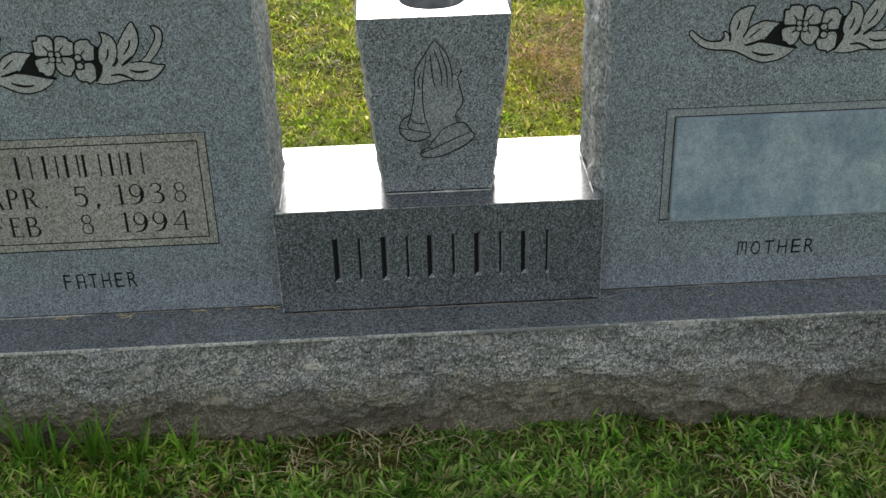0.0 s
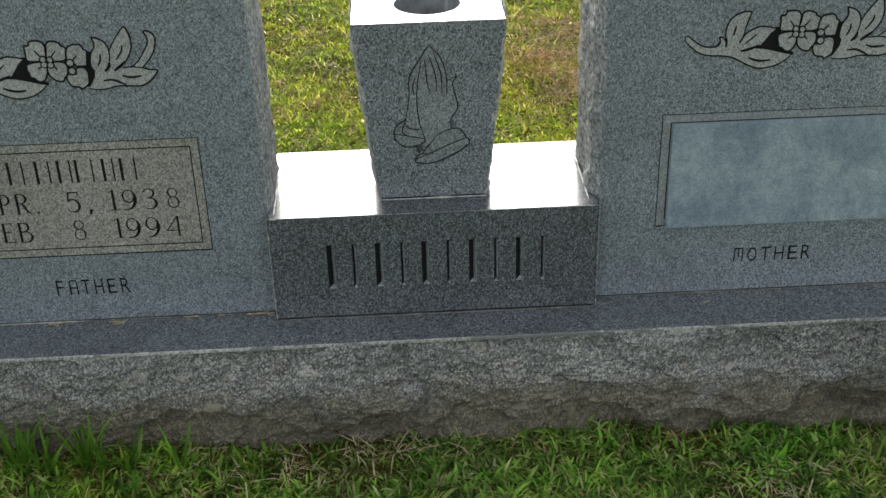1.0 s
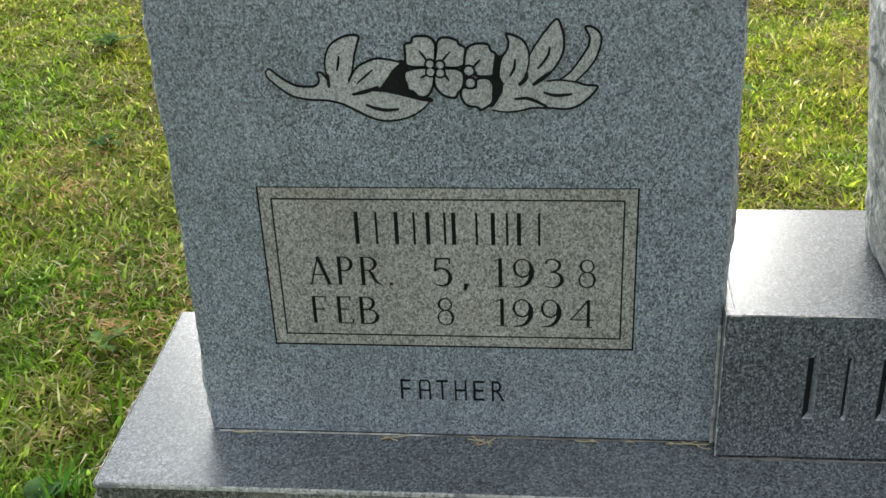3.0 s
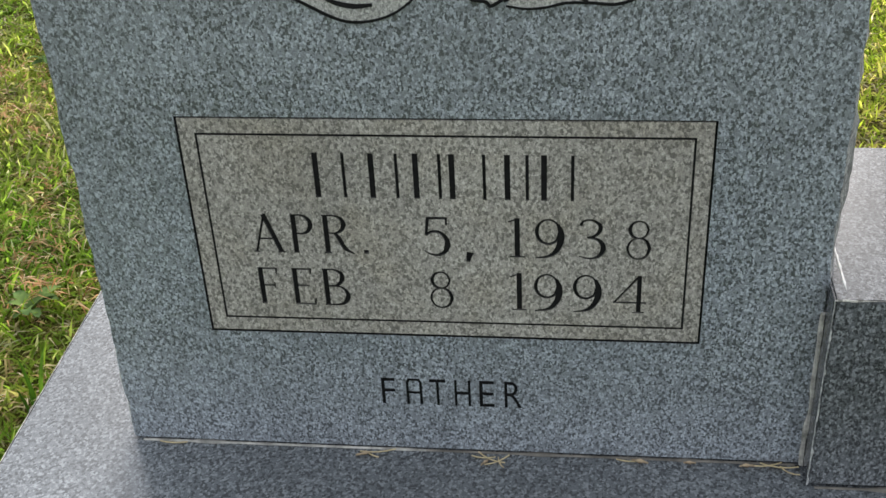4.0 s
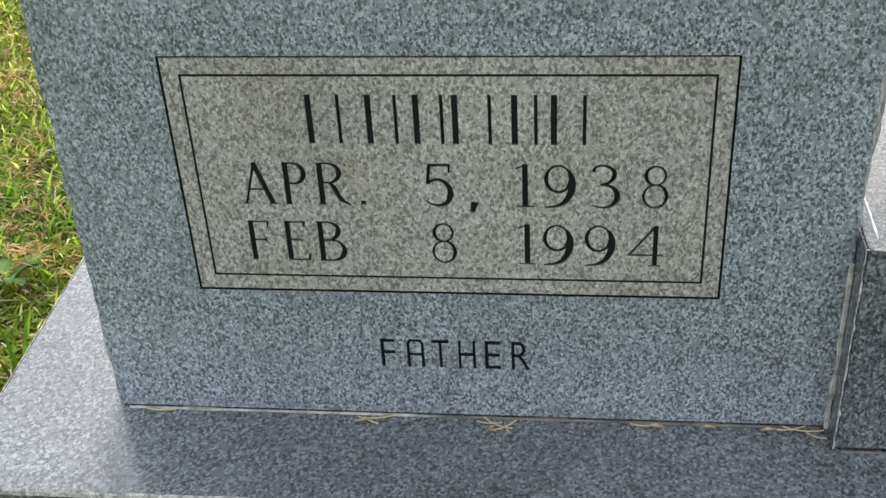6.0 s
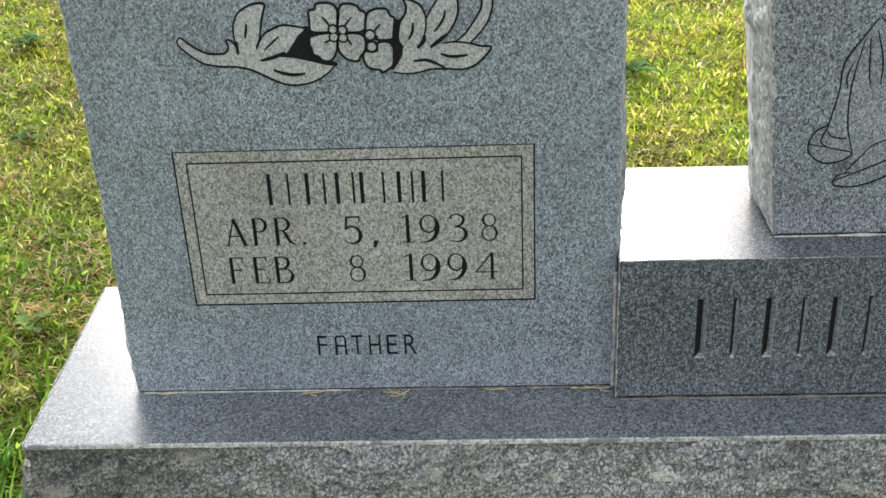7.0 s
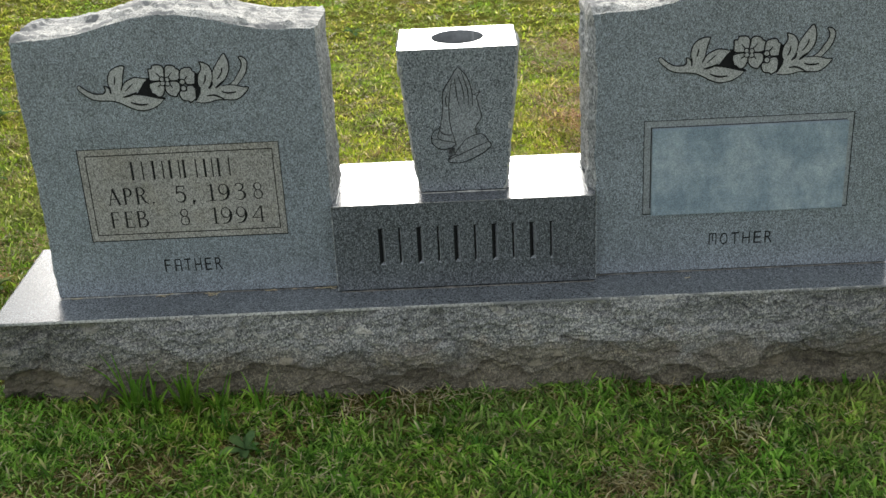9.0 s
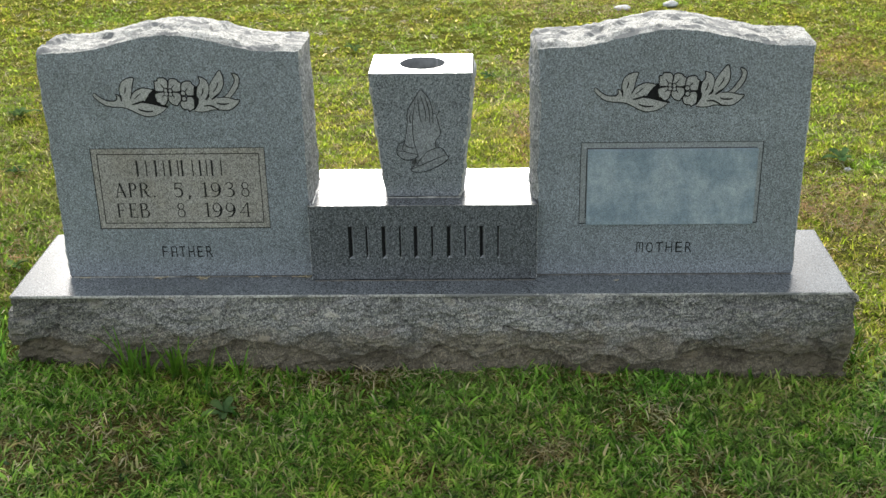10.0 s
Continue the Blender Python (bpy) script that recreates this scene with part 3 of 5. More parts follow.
def make_base():
    base = thing("monument_base", (0, 0, 0), "long grey granite base with rough split sides on grass", "gravestone base")
    loop, normals = [], []
    step = 0.006
    for (ax, ay), (bx, by), nv in (((BX0, BY0), (BX1, BY0), (0, -1)), ((BX1, BY0), (BX1, BY1), (1, 0)), ((BX1, BY1), (BX0, BY1), (0, 1)), ((BX0, BY1), (BX0, BY0), (-1, 0))):
        n = int(math.hypot(bx - ax, by - ay) / step)
        for i in range(n):
            t = i / n
            loop.append((ax + (bx - ax) * t, ay + (by - ay) * t))
            normals.append(nv)
    k = len(loop)
    soft = []
    for i in range(k):
        s = Vector((0, 0))
        for d in range(-2, 3):
            s += Vector(normals[(i + d) % k])
        soft.append(s / 5)
    # scallops struck off along the foot, each an arch between two cusps
    cups = random.Random(12)
    arches, x = [], BX0 - 0.05
    while x < BX1 + 0.1:
        w = cups.uniform(0.12, 0.46)
        arches.append((x, w, cups.uniform(0.004, 0.022) + 0.09 * w * cups.uniform(0.4, 1.1), cups.uniform(-0.7, 0.7)))
        x += w

    def lip_at(x, y):
        """Height of the broken edge over the scallops."""
        for x0, w, h, skew in arches:
            if x0 <= x < x0 + w:
                u = (x - x0) / w * 2 - 1
                return 0.013 - 0.0175 * x + h * max(0.0, 1 - abs(u) ** 1.7) * (1 + skew * u) + 0.016 * noise.noise(Vector((x * 13, y * 13, 3.0))) + 0.006 * noise.noise(Vector((x * 50, y * 50, 5.0)))
        return 0.01

    rings = []
    levels = [BASE_TOP - 0.003 - 0.212 * (i / 56) for i in range(57)]
    lips = [lip_at(x + 0.6 * (y - BY0), y) for x, y in loop]
    for z in levels:
        d = (BASE_TOP - z) / 0.17
        ring = []
        for (x, y), nv, lip in zip(loop, soft, lips):
            grow = min(1.0, d / 0.12)
            p = Vector((x, y, z))
            off = (0.014 + 0.012 * abs(nv[0])) * math.sin(min(d, 1.0) * 2.2) * grow + 0.012 * grow * noise.noise(p * 7)
            bent = p + Vector((0.05 * noise.noise(p * 9), 0.05 * noise.noise(p * 9 + Vector((3, 1, 7))), 0.04 * noise.noise(p * 9 + Vector((8, 5, 2)))))
            off += (chips((bent.x * 0.7, bent.y * 0.7, bent.z * 1.3), 0.1, 0.017) + chips((x, y, z * 1.6), 0.03, 0.0034, 9.1) + 0.0016 * noise.noise(p * 90)) * grow
            if z < lip:
                off -= 0.036 * (0.45 + 0.75 * noise.noise(Vector((x * 8, y * 8, 8.0)))) * min(1.0, (lip - z) / 0.008) - 0.16 * min(0.05, max(0, lip - z - 0.01))
            ring.append((x + nv[0] * off, y + nv[1] * off, z + 0.0015 * noise.noise(p * 40) * grow))
        rings.append(ring)
    bm, vs = quad_strip(rings[::-1])
    bm.faces.new(vs[-1])
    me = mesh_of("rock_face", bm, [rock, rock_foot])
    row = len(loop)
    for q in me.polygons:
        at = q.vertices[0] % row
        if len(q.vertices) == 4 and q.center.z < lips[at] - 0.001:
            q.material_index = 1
    part("rock_face", me, None, base, "rough split granite sides stained by soil")
    bm = bmesh.new()
    bmesh.ops.create_cube(bm, size=1, matrix=Matrix.Translation(((BX0 + BX1) / 2, (BY0 + BY1) / 2, BASE_TOP - 0.002)) @ Matrix.Diagonal((BX1 - BX0, BY1 - BY0, 0.004, 1)))
    bmesh.ops.bevel(bm, geom=bm.edges[:], offset=0.001, segments=1, affect="EDGES")
    for (ax, ay), (bx, by), (nx, ny) in (((BX0, BY0), (BX1, BY0), (0, -1)), ((BX0, BY1), (BX0, BY0), (-1, 0)), ((BX1, BY0), (BX1, BY1), (1, 0))):
        n = int(math.hypot(bx - ax, by - ay) / 0.004)
        rows = [[], [], []]
        for i in range(n + 1):
            x, y = ax + (bx - ax) * i / n, ay + (by - ay) * i / n
            w = 0.0004 + 0.0016 * max(0.0, noise.noise(Vector((x * 45, y * 45, 5))) + 0.3 * noise.noise(Vector((x * 160, y * 160, 6))))
            rows[0].append((x - nx * w, y - ny * w, BASE_TOP + 0.0004))
            rows[1].append((x + nx * 0.0012, y + ny * 0.0012, BASE_TOP - 0.0008))
            rows[2].append((x + nx * 0.0016, y + ny * 0.0016, BASE_TOP - 0.004 - w))
        edge, _ = quad_strip(rows, closed=False)
        bmesh.ops.recalc_face_normals(edge, faces=edge.faces)
        part("chipped_edge", edge, crown_rock, base, "pale chipped arris")
    part("polished_top", bm, base_polished, base, "smooth polished granite top")
    return base


make_base()

DIE_D = 0.165
SHOULDER, CREST = 0.689, 0.036


def crown(u):
    """Height of the serpentine top over its shoulders, for u from -1 to 1."""
    a = min(abs(u) / 0.82, 1.0)
    return CREST * (0.5 + 0.5 * math.cos(math.pi * a)) - 0.003 * max(0, abs(u) - 0.9) * 10


def add_flower(tablet, cx, cz):
    """A dogwood spray carved in low relief; cx, cz is the middle of the larger blossom."""
    y = -0.0003

    def mm(*pts):
        return [Vector((cx + x / 1000, cz + z / 1000)) for x, z in pts]

    def slab(loop, level, rise=0.0):
        """A thin slab of any outline in the plane y - level, its middle raised a little."""
        bm = bmesh.new()
        v, tris, _ = cut_sheet([tuple(p) for p in loop], [])
        add_flat(bm, v, tris, y - level)
        rim = [e for e in bm.edges if len(e.link_faces) == 1]
        low = {}
        for e in rim:
            for w in e.verts:
                if w not in low:
                    low[w] = bm.verts.new((w.co.x, y - level + 0.0012, w.co.z))
        for e in rim:
            p, q = e.verts
            bm.faces.new((p, q, low[q], low[p]))
        if rise:
            mid = sum((w.co for w in low), Vector()) / len(low)
            bmesh.ops.poke(bm, faces=[f for f in bm.faces if abs(f.normal.y) > 0.9 or f.calc_area() > 4e-6 and all(w in low for w in f.verts)])
            for w in bm.verts:
                if w not in low and abs(w.co.y - (y - level)) < 1e-6:
                    w.co.y -= rise * min(1.0, (w.co - mid).length / 0.02)
        bmesh.ops.recalc_face_normals(bm, faces=bm.faces)
        if sum(f.normal.y * f.calc_area() for f in bm.faces) > 0:
            bmesh.ops.reverse_faces(bm, faces=bm.faces)
        return bm

    def ink(pts, width, level=0.0013, closed=False, name="carved_line"):
        part(name, ribbon(pts, width, y - level, closed, n=5), paint, tablet)

    # black hollows between blossoms and leaves
    for pts in (mm((-34, 7), (-26, 5), (-24, -4), (-25, -12), (-20, -22), (-14, -28), (-3, -32), (-7, -36), (-25, -32), (-49, -26), (-70, -25), (-54, -21), (-47, -12), (-40, -2)),
                mm((-77, 0), (-80, -11), (-84, -20), (-88, -24), (-92, -21), (-90, -16), (-83, -11)), mm((25, 6), (33, 6), (34, -8), (32, -18), (25, -20), (24, -5)),
                mm((54, 13), (61, 11), (66, 14), (62, 3), (62, -10), (65, -17), (64, -25), (60, -34), (51, -41), (51, -31), (52, -22), (50, -12), (50, -8), (53, -3))):
        part("sunk_ground", slab(smooth(pts, 3, True), 0.0002), paint, tablet, "black painted hollow of the carving")
    # the two sprays of leaves, each one sheet of pale relief
    left = mm((-162, -4), (-158, -1), (-151, -7), (-143, -13), (-133, -18), (-122, -19), (-115, -18), (-111, -13), (-112, -5), (-107, -6), (-102, -14), (-104, -1), (-103, 11), (-97, 23), (-86, 30), (-78, 32), (-70, 31),
              (-72, 23), (-75, 13), (-77, 3), (-79, -5), (-83, -13), (-75, -1), (-66, 5), (-55, 9), (-44, 8), (-32, 5)) + mm((-40, -2), (-47, -12), (-54, -20), (-67, -25), (-80, -27), (-62, -24), (-49, -25), (-36, -28),
              (-25, -31), (-14, -34), (-7, -35), (-11, -40), (-22, -48), (-36, -53), (-52, -54), (-65, -50), (-80, -42), (-92, -36), (-106, -33), (-123, -32), (-139, -28), (-151, -19), (-160, -10))
    right = mm((52, -43), (58, -34), (63, -25), (64, -17), (60, -9), (61, 3), (63, 10), (68, 18), (69, 25), (67, 32), (73, 31), (81, 27), (86, 20), (88, 11), (94, 22), (103, 35), (113, 46), (118, 37), (120, 25), (119, 14),
               (114, 3), (108, -5), (100, -11), (97, -15)) + mm((108, -14), (115, -13), (126, -5), (135, 8), (142, 20), (143, 29), (139, 38), (146, 38), (153, 31), (153, 20), (148, 6), (140, -5), (131, -14), (140, -18),
               (151, -19), (149, -24), (142, -32), (133, -39), (122, -41), (107, -41), (91, -41), (78, -44), (65, -45))
    for loop in (left, right):
        part("leaf_spray", slab(loop, 0.0008), relief, tablet, "pale sandblasted leaves")
    for pts in (mm((-162, -4), (-158, -1), (-151, -7), (-143, -13), (-133, -18), (-122, -19), (-115, -18), (-111, -13), (-112, -5), (-107, -6), (-102, -14), (-102, -18)),
                mm((-162, -4), (-160, -10), (-151, -19), (-139, -28), (-123, -32), (-106, -33), (-92, -36), (-80, -42), (-65, -50), (-52, -54), (-36, -53), (-22, -48), (-11, -40), (-7, -35)),
                mm((-102, -18), (-104, -1), (-103, 11), (-97, 23), (-86, 30), (-78, 32), (-70, 31), (-72, 23), (-75, 13), (-77, 3), (-79, -5), (-83, -13)), mm((-83, -15), (-75, -1), (-66, 5), (-55, 9), (-44, 8), (-32, 5)),
                mm((52, -43), (65, -45), (78, -44), (91, -41), (107, -41), (122, -42), (133, -39), (142, -32), (149, -24), (151, -19), (140, -18), (131, -15), (116, -13), (104, -14)),
                mm((64, -17), (60, -9), (61, 3), (63, 10), (68, 18), (69, 25), (67, 32), (73, 31), (81, 27), (86, 20), (88, 11), (87, 1), (84, -12)),
                mm((88, 11), (94, 22), (103, 35), (113, 46), (118, 37), (120, 25), (119, 14), (114, 3), (108, -5), (99, -12), (91, -18)),
                mm((116, -13), (126, -5), (135, 8), (142, 20), (143, 29), (139, 38), (146, 38), (153, 31), (153, 20), (148, 6), (140, -5), (131, -14))):
        ink(pts, 0.0022)
    for pts, w in ((mm((-90, 12), (-91, 5), (-93, -3)), 2.4), (mm((-59, -2), (-67, -9), (-75, -16)), 2.0), (mm((-68, -37), (-59, -41), (-48, -43), (-36, -42)), 3.4), (mm((-80, -27), (-67, -24), (-54, -19)), 4.0),
                   (mm((75, 8), (74, -1), (70, -9)), 2.6), (mm((107, 20), (105, 11), (96, -2)), 2.4), (mm((101, -25), (110, -28), (119, -28), (128, -27)), 3.2), (mm((74, -32), (85, -31), (94, -34), (105, -40)), 3.2),
                   (mm((86, -5), (84, -12), (78, -18)), 4.4), (mm((108, -5), (99, -12), (91, -18)), 4.2), (mm((-102, -6), (-102, -14), (-102, -20)), 3.0)):
        ink(pts, w / 1000, 0.0015, name="leaf_vein")
    # two blossoms with notched petals; the smaller one lies half behind
    petals = (mm((28, 0), (29, 14), (32, 20), (39, 23), (47, 23), (51, 21), (53, 16), (57, 13), (56, 4), (55, -3), (54, -8), (46, -9), (38, -8), (38, -5)),
              mm((39, -12), (49, -11), (54, -17), (54, -26), (53, -35), (49, -39), (42, -43), (39, -40), (29, -38), (24, -30), (24, -23), (27, -20), (33, -21), (38, -19)),
              mm((-1, 2), (1, 15), (1, 24), (-4, 30), (-11, 31), (-19, 30), (-21, 25), (-27, 23), (-27, 14), (-27, 4), (-21, 1), (-9, 1)),
              mm((0, 4), (2, 15), (3, 24), (7, 29), (15, 29), (22, 26), (23, 23), (29, 19), (28, 10), (27, 3), (20, 0), (6, 1)),
              mm((0, -2), (8, -1), (19, -1), (26, -5), (27, -14), (24, -22), (21, -25), (18, -30), (8, -28), (1, -21), (-1, -13)),
              mm((-1, -2), (-9, 0), (-20, -1), (-28, -4), (-29, -10), (-27, -17), (-26, -22), (-21, -24), (-16, -29), (-8, -28), (-3, -20), (-1, -11)))
    for k, pts in enumerate(petals):
        up = 0.001 if k < 2 else 0.0016
        part("petal", slab(smooth(pts, 3, True), up, 0.0004), relief, tablet)
        ink(pts, 0.0023, up + 0.0005, True, "petal_outline")
    for pts in (mm((-14, 17), (-9, 10), (-7, 6)), mm((15, 16), (9, 9), (6, 5)), mm((13, -13), (10, -8), (7, -6)), mm((-14, -10), (-10, -8), (-6, -6)), mm((43, 8), (39, 4), (36, 0))):
        ink(pts, 0.0021, 0.0024, name="petal_crease")
    for (sx, sz), r in (((-4.4, 4), 3.4), ((5, 3), 3.4), ((-4, -4), 3.6), ((5, -5), 3.6), ((32, -3), 4.2), ((33, -15), 4.2)):
        for grow, up, mat, name in ((1.9, 0.0026, paint, "stamen_outline"), (0.0, 0.003, relief, "stamen")):
            part(name, slab(mm(*[(sx + (r + grow) * math.cos(k * math.pi / 8), sz + (r + grow) * math.sin(k * math.pi / 8)) for k in range(16)]), up), mat, tablet)


def make_tablet(x0, x1, px0, px1, pz0, pz1, seed, flower_x, label, word_at, inscription, panel_mat, chipped_side=False):
    """A die with polished faces and split edges; inscription adds lines cut into its frosted panel."""
    tablet = thing("headstone_tablet", (0, 0, 0), label, "headstone", "tablets on the base")
    mx, half = (x0 + x1) / 2, (x1 - x0) / 2
    loop = []
    n = 70
    zb = BASE_TOP + 0.003
    for i in range(56):
        loop.append((x0, zb + (SHOULDER - zb) * i / 56, -1, 0))
    for i in range(n):
        u = -1 + 2 * i / n
        du = (crown(u + 0.02) - crown(u - 0.02)) / (0.04 * half)
        loop.append((mx + half * u, SHOULDER + crown(u), -du, 1))
    for i in range(57):
        loop.append((x1, SHOULDER - (SHOULDER - zb) * i / 56, 1, 0))
    loop = loop[::-1]
    rings = []
    deep = [0, 0.004, 0.012, 0.022, 0.034, 0.048, 0.062, 0.078, 0.092, 0.106, 0.12, 0.134, 0.147, 0.156, 0.162, DIE_D]
    for y in deep:
        e = min(y, DIE_D - y)
        ring = []
        for x, z, nx, nz in loop:
            edge = 0.0022 * (noise.noise(Vector((x * 70 + seed, z * 70, 3))) + 0.7 * noise.noise(Vector((x * 25, z * 25 + seed, 9))))
            foot = min(1.0, max(0.0, (z - BASE_TOP) / 0.02))
            crest, tall = (1.0, 1.0) if nz else (0.62, 0.42)
            off = edge + foot * min(1.0, e / 0.02) * ((0.0048 if nz else 0.007 + 0.004 * noise.noise(Vector((y * 9, z * 6, seed)))) + chips((x + seed, y, z * tall), 0.06, 0.0075 * crest, seed))
            if nx < 0 and not nz and chipped_side:
                off -= foot * 0.011 * max(0.0, noise.noise(Vector((z * 8, 1.5, seed))) + 0.25 + 0.4 * noise.noise(Vector((z * 35, 2.5, seed)))) * max(0.0, 1 - y / 0.03)
            ring.append((x + nx * off, y, z + nz * off if z > zb else zb))
        rings.append(ring)
    bm, vs = quad_strip(rings)
    bmesh.ops.recalc_face_normals(bm, faces=bm.faces)
    me = mesh_of("split_edge", bm, [rock_side, crown_rock])
    for f in me.polygons:
        f.material_index = 1 if f.center.z > SHOULDER - 0.02 else 0
    part("split_edge", me, None, tablet, "rough split granite edge, pale on the crown")
    # faces
    line = 0.0017
    outline = [(p[0], p[2]) for p in rings[0]]
    pocket = rect(px0 - line, px1 + line, pz0 - line, pz1 + line)
    words = [scratched(ch, *box) for ch, *box in word_at]
    v, body, cut = cut_sheet(outline, [[pocket]] + words)
    bm = bmesh.new()
    add_flat(bm, v, body, 0.0)
    part("front_face", bm, polished, tablet, "polished speckled grey granite face")
    for tris in cut[1:]:
        part("letter", well(v, tris, 0.0, 0.0018), paint, tablet, "narrow letter scratched in and painted black")
    part("frame_line", well(v, cut[0], 0.0, 0.0022), paint, tablet, "black line cut round the panel")
    v, body, _ = cut_sheet([(p[0], p[2]) for p in rings[-1]], [])
    bm = bmesh.new()
    add_flat(bm, v, body, DIE_D)
    bmesh.ops.reverse_faces(bm, faces=bm.faces)
    part("back_face", bm, polished, tablet)
    # panel with its inner line and the lines of writing
    inner = [rect(px0 + 0.0115, px1 - 0.0115, pz0 + 0.0115, pz1 - 0.0115), rect(px0 + 0.0132, px1 - 0.0132, pz0 + 0.0132, pz1 - 0.0132)]
    cuts = [letter_cut(ch, *box) for ch, *box in inscription[0]]
    bars = [[rect(*box)] for box in inscription[1]]
    v, body, cut = cut_sheet(rect(px0, px1, pz0, pz1), [inner] + cuts + bars)
    hem = 0.0122
    border = [t for t in body if not (px0 + hem < sum(v[i][0] for i in t) / 3 < px1 - hem and pz0 + hem < sum(v[i][1] for i in t) / 3 < pz1 - hem)]
    outer = set(map(tuple, border))
    bm = bmesh.new()
    add_flat(bm, v, [t for t in body if tuple(t) not in outer], 0.0004)
    left, islands = set(bm.faces), []
    while left:
        isle, edge = [], [left.pop()]
        while edge:
            f = edge.pop()
            isle.append(f)
            for e in f.edges:
                for k in e.link_faces:
                    if k in left:
                        left.discard(k)
                        edge.append(k)
        islands.append(isle)
    islands.sort(key=len)
    counters = []
    for isle in islands[:-1]:
        small = bmesh.new()
        for f in isle:
            small.faces.new([small.verts.new(q.co) for q in f.verts])
        bmesh.ops.remove_doubles(small, verts=small.verts, dist=1e-6)
        counters.append(small)
    bmesh.ops.delete(bm, geom=[f for isle in islands[:-1] for f in isle], context="FACES")
    panel = part("frosted_panel", bm, panel_mat, tablet, "sandblasted warm grey panel" if inscription[0] else "plain panel behind the cover plate")
    bm = bmesh.new()
    add_flat(bm, v, border, 0.0004)
    rim = [e for e in bm.edges if len(e.link_faces) == 1 and all(min(abs(q.co.x - px0), abs(q.co.x - px1), abs(q.co.z - pz0), abs(q.co.z - pz1)) < 1e-5 for q in e.verts)]
    down = bmesh.ops.extrude_edge_only(bm, edges=rim)["geom"]
    for q in down:
        if isinstance(q, bmesh.types.BMVert):
            q.co.y = 0.0021
    part("panel_border", bm, panel_mat, panel)
    for small in counters:
        part("letter_counter", small, panel_mat, panel)
    part("inner_line", well(v, cut[0], 0.0004, 0.0012), paint, panel)
    for i, tris in enumerate(cut[1:]):
        bar = i >= len(cuts)
        part("name_bar" if bar else "letter", well(v, tris, 0.0004, 0.003), letter_paint if bar or i not in (3, 9, 10, 11, 14, 17) else worn_paint, panel, "dark cut bar" if bar else "cut letter with worn dark paint")
    add_flower(tablet, flower_x, 0.604)
    return tablet


pale_side = granite("pale_split_side", 0.85, (0.27, 0.27, 0.265), (0.42, 0.42, 0.41), (0.58, 0.575, 0.56), bump=0.6, grain=230).m
rock_side = granite("split_granite_side", 0.85, (0.13, 0.13, 0.127), (0.27, 0.27, 0.262), (0.43, 0.427, 0.412), bump=0.5, grain=300).m
R1, R2, R3 = (0.364, 0.398), (0.316, 0.350), (0.413, 0.450)
DATES = [("A", -0.680, -0.658, *R1), ("P", -0.651, -0.634, *R1), ("R", -0.627, -0.605, *R1), (".", -0.597, -0.593, 0.364, 0.368), ("5", -0.551, -0.532, *R1),
         (",", -0.520, -0.515, 0.359, 0.368), ("1", -0.4875, -0.4765, *R1), ("9", -0.469, -0.448, *R1), ("3", -0.438, -0.418, *R1), ("8", -0.403, -0.385, *R1),
         ("F", -0.682, -0.666, *R2), ("E", -0.655, -0.638, *R2), ("B", -0.631, -0.611, *R2), ("8", -0.549, -0.531, *R2), ("1", -0.4865, -0.4755, *R2),
         ("9", -0.470, -0.449, *R2), ("9", -0.441, -0.420, *R2), ("4", -0.411, -0.387, *R2)]
NAME = [(x + k, x + k + w, *R3) for x, far in ((-0.6285, 0.021), (-0.588, 0.019), (-0.556, 0.018), (-0.530, 0.024), (-0.4905, 0.015), (-0.4645, 0.021)) for k, w in ((0.0, 0.0042), (far, 0.0024))]
FATHER = [("F", -0.593, -0.582), ("A", -0.573, -0.560), ("T", -0.554, -0.541), ("H", -0.534, -0.521), ("E", -0.514, -0.502), ("R", -0.494, -0.480)]
MOTHER = [(ch, 0.464 + 0.0214 * i, 0.4785 + 0.0214 * i) for i, ch in enumerate("MOTHER")]
make_tablet(-0.810, -0.2575, -0.7235, -0.3465, 0.2905, 0.4765, 0.0, -0.539, "grey granite headstone tablet with dated inscription panel",
            [(*w, 0.2195, 0.246) for w in FATHER], (DATES, NAME), frosted)
mother = make_tablet(0.240, 0.810, 0.3365, 0.7215, 0.2955, 0.4805, 31.7, 0.521, "grey granite headstone tablet with blank covered panel",
                     [(*w, 0.224, 0.249) for w in MOTHER], ((), ()), honed, True)
bm = bmesh.new()
bmesh.ops.create_cube(bm, size=1, matrix=Matrix.Translation((0.5315, -0.0015, 0.37975)) @ Matrix.Diagonal((0.362, 0.009, 0.1735, 1)))
bmesh.ops.bevel(bm, geom=bm.edges[:], offset=0.0012, segments=2, affect="EDGES")
part("cover_plate", bm, plate_mat, mother, "blue-grey blank plate covering the panel")

# middle block with the family name
CX0, CX1, CY0, CY1, CZ1 = -0.256, 0.2435, -0.025, 0.204, 0.350


